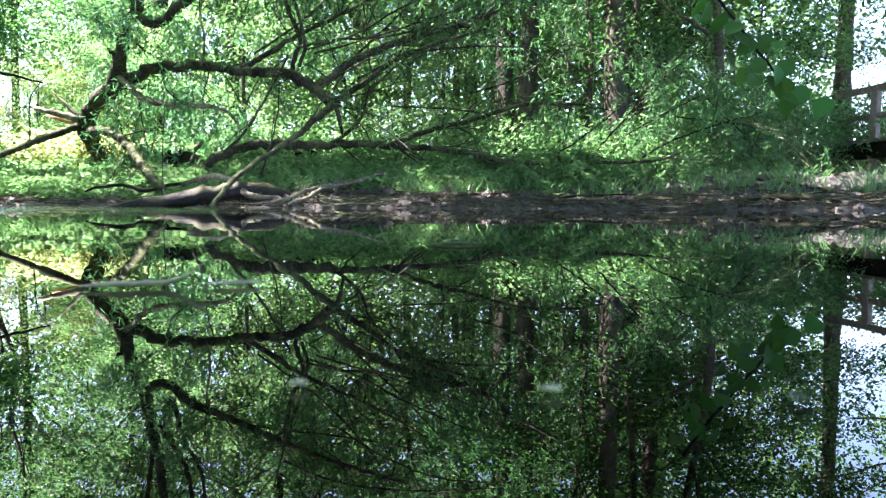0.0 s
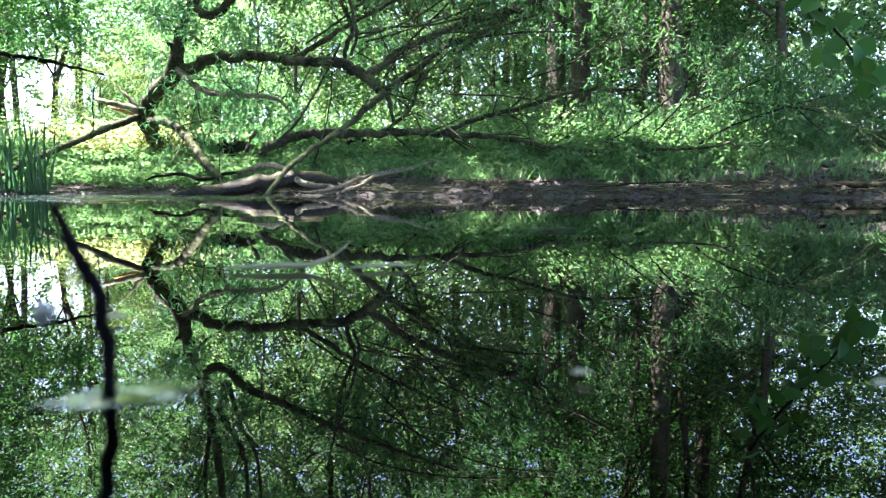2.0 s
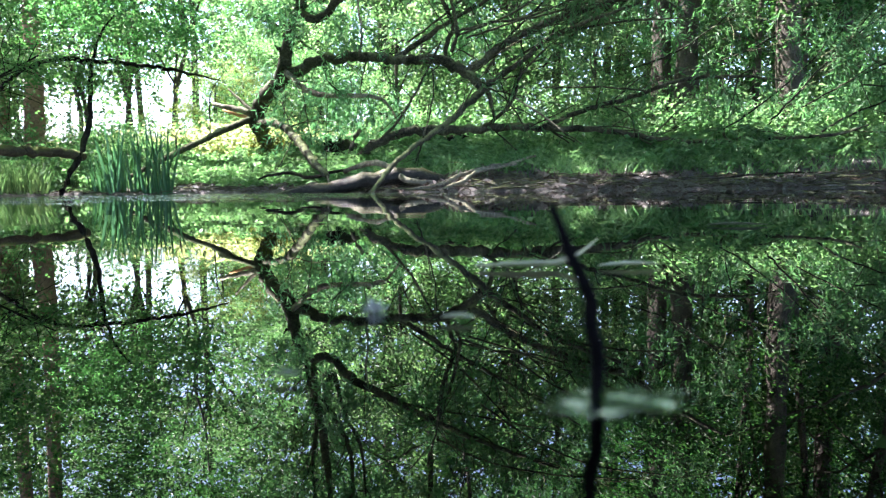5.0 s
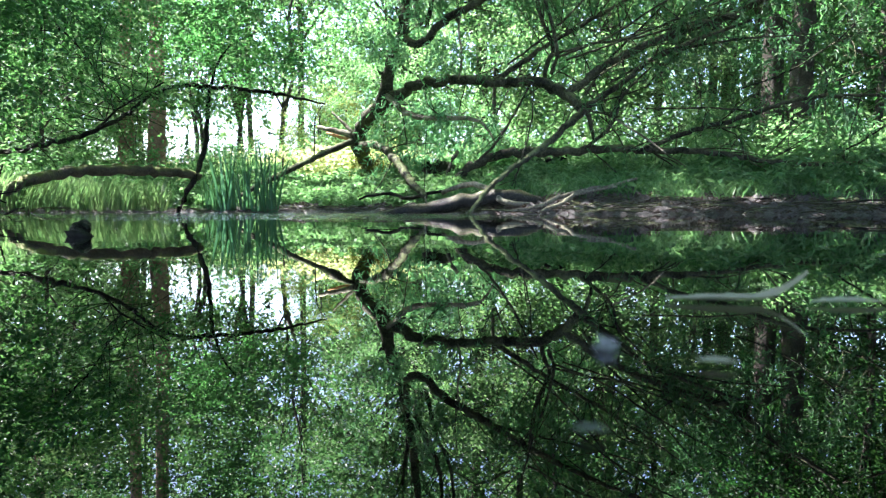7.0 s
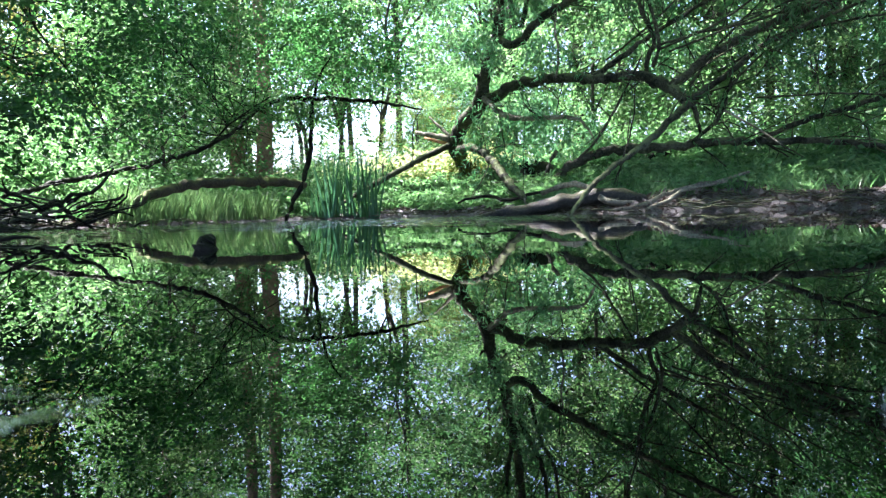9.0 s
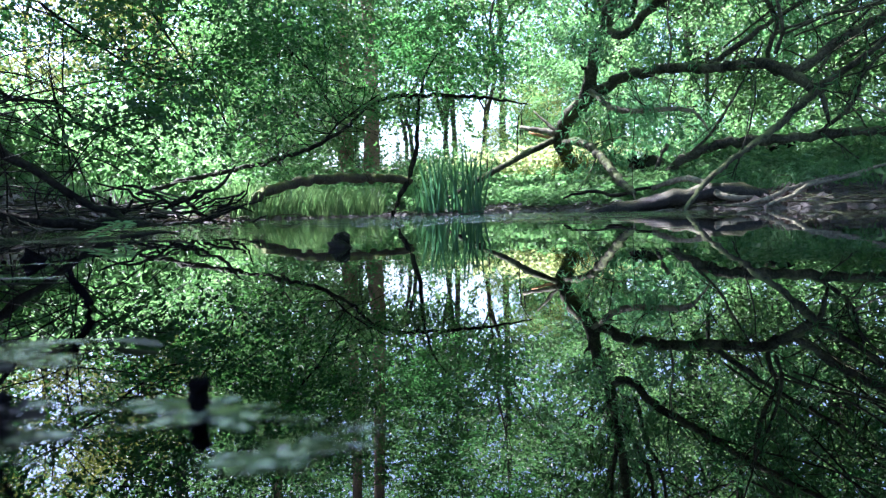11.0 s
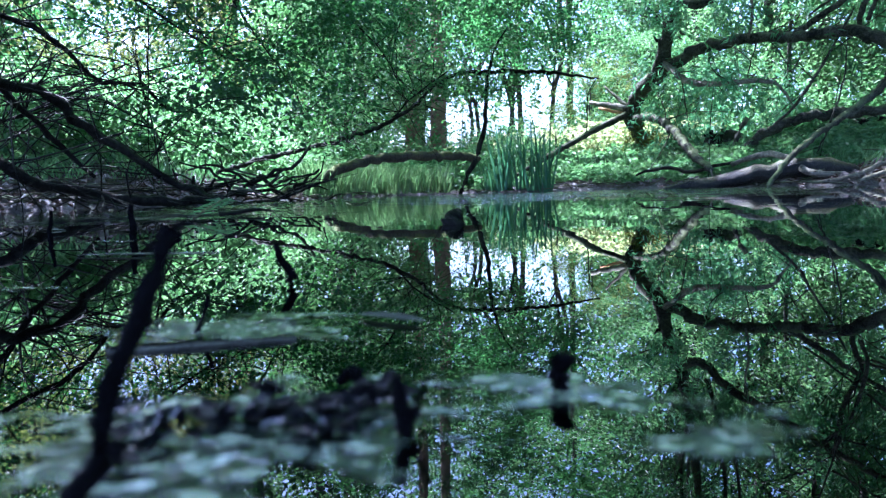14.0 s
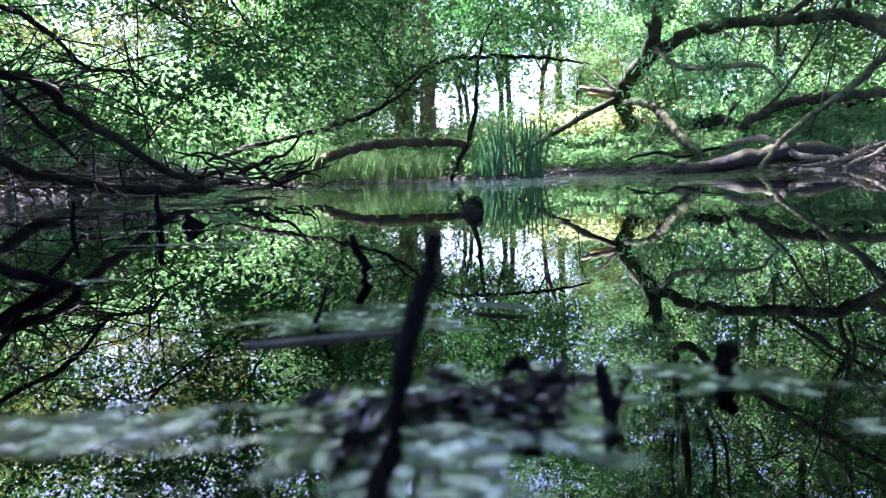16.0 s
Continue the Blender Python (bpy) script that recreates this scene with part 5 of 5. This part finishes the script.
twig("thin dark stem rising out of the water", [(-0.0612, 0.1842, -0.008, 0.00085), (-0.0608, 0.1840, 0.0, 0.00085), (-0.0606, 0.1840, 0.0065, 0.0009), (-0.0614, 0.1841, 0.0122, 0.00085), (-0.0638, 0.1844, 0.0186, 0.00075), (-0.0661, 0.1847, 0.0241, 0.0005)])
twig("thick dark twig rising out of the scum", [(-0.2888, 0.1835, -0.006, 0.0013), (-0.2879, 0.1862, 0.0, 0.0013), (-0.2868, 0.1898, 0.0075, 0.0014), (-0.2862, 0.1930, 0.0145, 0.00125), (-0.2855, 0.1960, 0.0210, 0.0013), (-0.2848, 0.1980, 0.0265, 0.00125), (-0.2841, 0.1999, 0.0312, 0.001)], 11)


def knobbly(label, foot, tip, radius, bow):
    """A rotten stub with a thin waist and a broken, knobbly head."""
    f, t = np.array(foot[:3]), np.array(tip[:3])
    side = unit(np.cross(t - f, [0, 1.0, 0]))
    pts = [(*(f - np.array([0, 0, 0.005])), radius * 0.7)]
    for u, r, b in ((0.0, 0.75, 0.0), (0.25, 0.6, 0.6), (0.5, 0.95, 1.0), (0.68, 0.7, 0.5), (0.85, 1.05, 0.1), (1.0, 0.55, -0.5)):
        pts.append((*(f + (t - f) * u + side * bow * b), radius * r))
    twig(label, pts, 11)


knobbly("short knobbly stub standing in the water", (-0.2487, 0.2525, 0.0), (-0.2494, 0.2530, 0.0056), 0.0021, 0.0007)
twig("forked black twig standing in the water", [(-0.2650, 0.2230, -0.006, 0.0011), (-0.2660, 0.2250, 0.0, 0.0012), (-0.2672, 0.2262, 0.0042, 0.0013), (-0.2679, 0.2268, 0.0084, 0.0007)], 11)
twig("short side prong of a forked black twig", [(-0.2664, 0.2256, 0.0012, 0.0009), (-0.2648, 0.2266, 0.0045, 0.0009), (-0.2634, 0.2272, 0.0078, 0.0005)], 9)
twig("thin crooked twig standing in the water", [(-0.3800, 0.3600, -0.012, 0.0016), (-0.3800, 0.3620, -0.006, 0.0017), (-0.3790, 0.3640, 0.0, 0.0017), (-0.3775, 0.3620, 0.0040, 0.0018), (-0.3790, 0.3590, 0.0100, 0.0016), (-0.3800, 0.3565, 0.0170, 0.0011)], 9)
stick_from("thin twig standing by a floating reed", (-0.3505, 0.2780, 0.0), (-0.3470, 0.2795, 0.0098), 0.0009)
stick_from("thin dark stick standing in the shallows", (-0.6960, 0.5950, 0.0), (-0.6990, 0.5960, 0.0310), 0.0034)
stick_from("thin dark stick standing in the shallows", (-0.8060, 0.6010, 0.0), (-0.8040, 0.6020, 0.0270), 0.0024)
stick_from("short dark stub standing in the shallows", (-0.6836, 0.6235, 0.0), (-0.6850, 0.6235, 0.0085), 0.0085, None, 0.9)
twig("bent reddish twig arching into the water", [(-0.4880, 0.3210, -0.004, 0.002), (-0.4905, 0.3235, 0.0005, 0.0022), (-0.5080, 0.2950, 0.0120, 0.0027), (-0.5230, 0.2700, 0.0170, 0.003), (-0.5500, 0.2300, 0.0160, 0.003), (-0.5800, 0.1900, 0.0, 0.003), (-0.585, 0.183, -0.006, 0.003)])


def floating_stem():
    """A dead reed stem afloat: a dark tube with a thin pale strip along its flank."""
    t = thing("floating_stem", "dead reed stem with a pale flank afloat on the water", "stem")
    a, m, b = (-0.3552, 0.2535), (-0.3370, 0.2650), (-0.3190, 0.2765)
    v, f = tube([(*a, 0.0007, 0.0010), (*m, 0.0006, 0.0008), (*b, 0.0005, 0.0004)], 9, 0.004, 0.1, 0.15)
    part("stem", mesh_of("stem", v, f, BARK_BLACK), t)
    v, f = tube([(a[0] + 0.0012, a[1] - 0.0010, 0.0005, 0.0004), (m[0] + 0.0008, m[1] - 0.0006, 0.0004, 0.0004), (b[0] + 0.0003, b[1] - 0.0002, 0.0004, 0.0002)], 7, 0.004, 0.1, 0.15)
    part("flank", mesh_of("flank", v, f, BARK_PALE), t, "pale strip along the reed stem")


floating_stem()


def stump_in_water():
    c = np.array((-0.4790, 0.8150, 0.0))
    t = thing("sunken_stump", "small grey-topped stub poking out of the water", "stump")
    v, f = tube([(c[0], c[1], -0.02, 0.013), (c[0], c[1], 0.004, 0.012), (c[0] + 0.002, c[1], 0.007, 0.009)], 10, 0.004, 0.15, 0.1)
    part("stub", mesh_of("stub", v, f, BARK_DARK), t)
    v, f = tube([(c[0] + 0.001, c[1], 0.0065, 0.0088), (c[0] + 0.002, c[1], 0.0080, 0.005)], 10, 0.003, 0.1, 0.1)
    part("top", mesh_of("top", v, f, BARK_LOG), t, "worn grey top")


stump_in_water()


def sunken_branch():
    """A waterlogged branch lying almost level with the surface, its wet back just clear of the water."""
    t = thing("sunken_branch", "black waterlogged branch lying level with the water", "branch")
    line = [(-1.262, 0.880, -0.006, 0.007), (-1.268, 0.985, -0.0065, 0.010), (-1.236, 1.115, -0.009, 0.0125), (-1.150, 1.195, -0.010, 0.0135), (-1.105, 1.310, -0.011, 0.013), (-1.080, 1.420, -0.014, 0.010)]
    v, f = tube(line, 10, 0.02, 0.16, 0.2, 5)
    part("wood", mesh_of("wood", v, f, BARK_DARK), t)
    for k, (x, y, dx, dy) in enumerate(((-1.245, 1.080, -0.09, 0.06), (-1.130, 1.230, 0.07, 0.08))):
        v, f = tube([(x, y, 0.002, 0.006), (x + dx * 0.6, y + dy * 0.6, 0.009, 0.004), (x + dx, y + dy, 0.004, 0.002)], 6, 0.02, 0.15, 0.3, k)
        part("side_twig", mesh_of("side_twig", v, f, BARK_DARK), t)


def fallen_sprig():
    """A torn-off leafy shoot lying on the water at the bank's edge: a bent stalk with paired leaflets."""
    rng = np.random.default_rng(131)
    t = thing("leafy_sprig", "fresh green leafy sprig fallen at the water's edge", "sprig")
    a, b = np.array((-0.975, 0.985, 0.004)), np.array((-1.230, 1.340, 0.010))
    side = unit(np.cross(b - a, [0, 0, 1.0]))
    stalk = [a + (b - a) * f + side * 0.03 * math.sin(f * 3.0) + np.array([0, 0, 0.022 * math.sin(f * 3.1)]) for f in np.linspace(0, 1, 7)]
    v, f = tube([(*p, 0.0022 - 0.0002 * i) for i, p in enumerate(stalk)], 6, 0.02, 0.1, 0.2)
    part("stalk", mesh_of("stalk", v, f, BARK_MOSS), t)
    line = spline([(*p, 0.002) for p in stalk], 0.02)
    for i, p in enumerate(line[1:-1]):
        for e in (-1, 1):
            d = unit(side * e + unit(b - a) * rng.uniform(0.2, 0.6) + np.array([0, 0, rng.uniform(-0.1, 0.35)]))
            q = leaf_quads(rng, np.array([p[:3]]), d[None], unit(np.array([[0, 0, 1.0]]) + rng.normal(0, 0.3, (1, 3))), rng.uniform(0.018, 0.028), rng.uniform(0.005, 0.008))
            q[..., 2] = np.maximum(q[..., 2], 0.001)
            part("leaf", quad_mesh("leaf", q, LEAF_HERB), t)


sunken_branch()
fallen_sprig()


def film_material():
    """A wet skin on the water: cream-green scum in torn flecks on a buckled surface that drags the mirror image into streaks."""
    m, n, l = material("algae_film")
    co = n.new("ShaderNodeTexCoord")
    big = node(n, "ShaderNodeTexNoise", Scale=85.0, Detail=4.0)
    fleck = node(n, "ShaderNodeTexNoise", Scale=240.0, Detail=4.0)
    buckle = node(n, "ShaderNodeTexNoise", Scale=150.0, Detail=1.0)
    fine = node(n, "ShaderNodeTexNoise", Scale=900.0, Detail=1.0)
    for x in (big, fleck, buckle, fine):
        l.new(co.outputs["Object"], x.inputs["Vector"])
    r = ramp(n, (0.46, (0.012, 0.016, 0.012)), (0.53, (0.16, 0.19, 0.115)), (0.61, (0.48, 0.53, 0.34)))
    l.new(fleck.outputs["Fac"], r.inputs["Fac"])
    p = node(n, "ShaderNodeBsdfPrincipled", Roughness=0.03, IOR=1.9)
    l.new(r.outputs["Color"], p.inputs["Base Color"])
    b = node(n, "ShaderNodeBump", Strength=0.7, Distance=0.0022)
    l.new(buckle.outputs["Fac"], b.inputs["Height"])
    b2 = node(n, "ShaderNodeBump", Strength=0.35, Distance=0.0003)
    l.new(fine.outputs["Fac"], b2.inputs["Height"])
    l.new(b.outputs[0], b2.inputs["Normal"])
    l.new(b2.outputs[0], p.inputs["Normal"])
    edge = n.new("ShaderNodeAttribute")
    edge.attribute_name = "edge"
    frag = n.new("ShaderNodeMath")
    frag.operation = "MULTIPLY_ADD"
    frag.inputs[1].default_value = 2.6
    l.new(big.outputs["Fac"], frag.inputs[0])
    l.new(edge.outputs["Fac"], frag.inputs[2])
    cover = n.new("ShaderNodeMapRange")
    cover.interpolation_type = "SMOOTHSTEP"
    for k, v in (("From Min", 1.5), ("From Max", 2.0), ("To Min", 0.0), ("To Max", 0.92)):
        cover.inputs[k].default_value = v
    l.new(frag.outputs[0], cover.inputs["Value"])
    clear = n.new("ShaderNodeBsdfTransparent")
    mx = n.new("ShaderNodeMixShader")
    l.new(cover.outputs[0], mx.inputs["Fac"])
    l.new(clear.outputs[0], mx.inputs[1])
    l.new(p.outputs[0], mx.inputs[2])
    out = n.new("ShaderNodeOutputMaterial")
    l.new(mx.outputs[0], out.inputs["Surface"])
    return m


def film(seed, a, b, depth, label):
    """A ragged skin of algae on the water, stretched from a to b, with torn bays along its rim."""
    rng = np.random.default_rng(seed)
    a, b = np.array((*a, 0.0)), np.array((*b, 0.0))
    mid, ax = (a + b) / 2, (b - a) / 2
    side = unit(np.cross([0, 0, 1.0], ax)) * depth
    k = 96
    th = np.linspace(0, 2 * np.pi, k, endpoint=False)
    rim = 1 + sum(rng.normal(0, 0.24 / q ** 0.5) * np.cos(q * th + rng.uniform(0, 6.3)) for q in range(2, 14))
    rim = np.clip(rim, 0.35, 1.6)
    vs, fs = [mid + np.array([0, 0, 0.0004])], []
    for f, z in ((0.5, 0.0003), (0.85, 0.0002), (1.15, 0.00005)):
        for i in range(k):
            vs.append(mid + ax * math.cos(th[i]) * rim[i] * f + side * math.sin(th[i]) * rim[i] * f + np.array([0, 0, z]))
    fs += [(0, 1 + i, 1 + (i + 1) % k) for i in range(k)]
    for c in range(2):
        fs += [(1 + c * k + i, 1 + (c + 1) * k + i, 1 + (c + 1) * k + (i + 1) % k, 1 + c * k + (i + 1) % k) for i in range(k)]
    me = mesh_of("algae_film", np.array(vs), fs, FILM)
    me.attributes.new("edge", "FLOAT", "POINT").data.foreach_set("value", [1.0] + [0.7] * k + [0.3] * k + [0.0] * k)
    tagged(new("algae_film", me), label, "algae", "algae films")


FILM = film_material()
film(111, (-0.3260, 0.1960), (-0.2570, 0.2380), 0.026, "ragged grey-green skin of algae under rotting leaves")
film(112, (-0.3850, 0.2690), (-0.3050, 0.2950), 0.014, "thin pale skin of algae beside a reed stem")
film(113, (-0.2700, 0.2540), (-0.2250, 0.2530), 0.010, "thin skin of algae round a black stub")
film(114, (-0.0705, 0.1850), (-0.0460, 0.1800), 0.0055, "pale green skin of algae round a thin stem")
# enlarged: its pale flecks stand in for a bright, stretched reflection
film(116, (-0.3750, 0.1850), (-0.3150, 0.2130), 0.012, "small pale skin of algae and smeared reflection on the water")
film(117, (-0.3600, 0.3000), (-0.3150, 0.3120), 0.006, "small pale skin of algae and smeared reflection on the water")
film(119, (-0.5250, 0.3180), (-0.4700, 0.3420), 0.009, "thin pale skin of algae round a bent twig")
film(120, (-0.5900, 0.4680), (-0.5050, 0.5050), 0.008, "thin pale skin of algae in the shallows")
film(121, (-0.7600, 0.5600), (-0.6100, 0.6150), 0.012, "thin pale skin of algae in the shallows")
film(122, (-0.2330, 0.2330), (-0.2080, 0.2410), 0.006, "small pale skin of algae and smeared reflection on the water")


def leaf_raft():
    """A raft of rotting leaf scraps near the viewer, black and curled, in small heaps, some of them wet and shining."""
    rng = np.random.default_rng(101)
    t = thing("leaf_raft", "raft of black rotting leaf scraps on the algae", "debris")
    a, b, c, d = (np.array(p) for p in ((-0.3200, 0.2270), (-0.2750, 0.2470), (-0.2740, 0.2190), (-0.3040, 0.1930)))
    heaps = []
    for _ in range(17):
        u, v = rng.uniform(0, 1), rng.uniform(0, 1) ** 0.8
        heaps.append((a + (b - a) * u) * (1 - v) + (d + (c - d) * u) * v)
    for k in range(105):
        h = heaps[int(rng.integers(0, 17))] + rng.normal(0, 0.0021, 2)
        th, L = rng.uniform(0, 6.28), rng.uniform(0.003, 0.0085)
        W = L * rng.uniform(0.3, 0.55)
        curl, twist, z0 = rng.uniform(0.0, 0.55), rng.normal(0, 0.35), rng.uniform(0.0006, 0.0016)
        ax, sd = np.array([math.cos(th), math.sin(th), 0]), np.array([-math.sin(th), math.cos(th), 0])
        vs, fs = [], []
        for i in range(6):
            f = i / 5
            w = W * (0.25 + math.sin(math.pi * min(1, f * 0.9 + 0.08)) ** 0.8 * 0.75)
            p0 = np.array([*h, z0]) + ax * L * (f - 0.5) + np.array([0, 0, curl * L * (f - 0.4) ** 2 * 2])
            for e in (-1, 0, 1):
                vs.append(p0 + sd * w * e * 0.5 + np.array([0, 0, abs(e) * w * 0.3 + e * twist * w * 0.4]))
        for i in range(5):
            for e in (0, 1):
                fs.append((i * 3 + e, i * 3 + e + 1, i * 3 + e + 4, i * 3 + e + 3))
        v = np.array(vs)
        v[:, 2] = np.maximum(v[:, 2], 0.0005)
        part("leaf_scrap", mesh_of("leaf_scrap", v, fs, LEAF_WET if k % 3 == 0 else LEAF_DARKROT), t)
    for k, (x, y) in enumerate(((-0.3020, 0.2160), (-0.2865, 0.2440), (-0.2990, 0.2010), (-0.2780, 0.2320))):
        r = 0.0010 + 0.0003 * (k % 2)
        v, f = tube([(x - 0.002, y, 0.0008, r * 0.6), (x, y + 0.001, 0.0024, r), (x + 0.002, y + 0.001, 0.003, r), (x + 0.0035, y, 0.0012, r * 0.5)], 8, 0.001, 0.25, 0.3, k)
        part("bark_scrap", mesh_of("bark_scrap", v, f, BARK_BLACK), t)


LEAF_WET = leaf_material("leaf_wet", (0.006, 0.007, 0.008), (0.012, 0.013, 0.014), (0.03, 0.03, 0.03), (0.8, 0.9, 0.8), 0.05, 0.12, 0.8)
LEAF_DARKROT = leaf_material("leaf_rotten", (0.002, 0.002, 0.003), (0.005, 0.005, 0.006), (0.014, 0.015, 0.02), (0.8, 0.9, 0.8), 0.05, 0.5, 0.15)
leaf_raft()


def specks():
    rng = np.random.default_rng(103)
    n = 320
    az = rng.uniform(-55, 56, n)
    r = shore(az) * (1 - rng.gamma(1.3, 0.16, n))
    ok = r > 0.6
    az, r = az[ok], r[ok]
    n = len(r)
    base = np.stack([-r * np.sin(np.radians(az)), r * np.cos(np.radians(az)), np.full(n, 0.001)], axis=1)
    ax = unit(rng.normal(0, 1, (n, 3)) * np.array([1, 1, 0.05]))
    q = leaf_quads(rng, base, ax, unit(np.array([0, 0, 1.0]) + rng.normal(0, 0.1, (n, 3))), 0.03, 0.012, 0.1)
    q[..., 2] = np.maximum(q[..., 2], 0.0006)
    tagged(new("floating_specks", quad_mesh("floating_specks", q, LEAF_PALE)), "small pale leaves and petals afloat along the shore", "debris", kind="stuff")


specks()
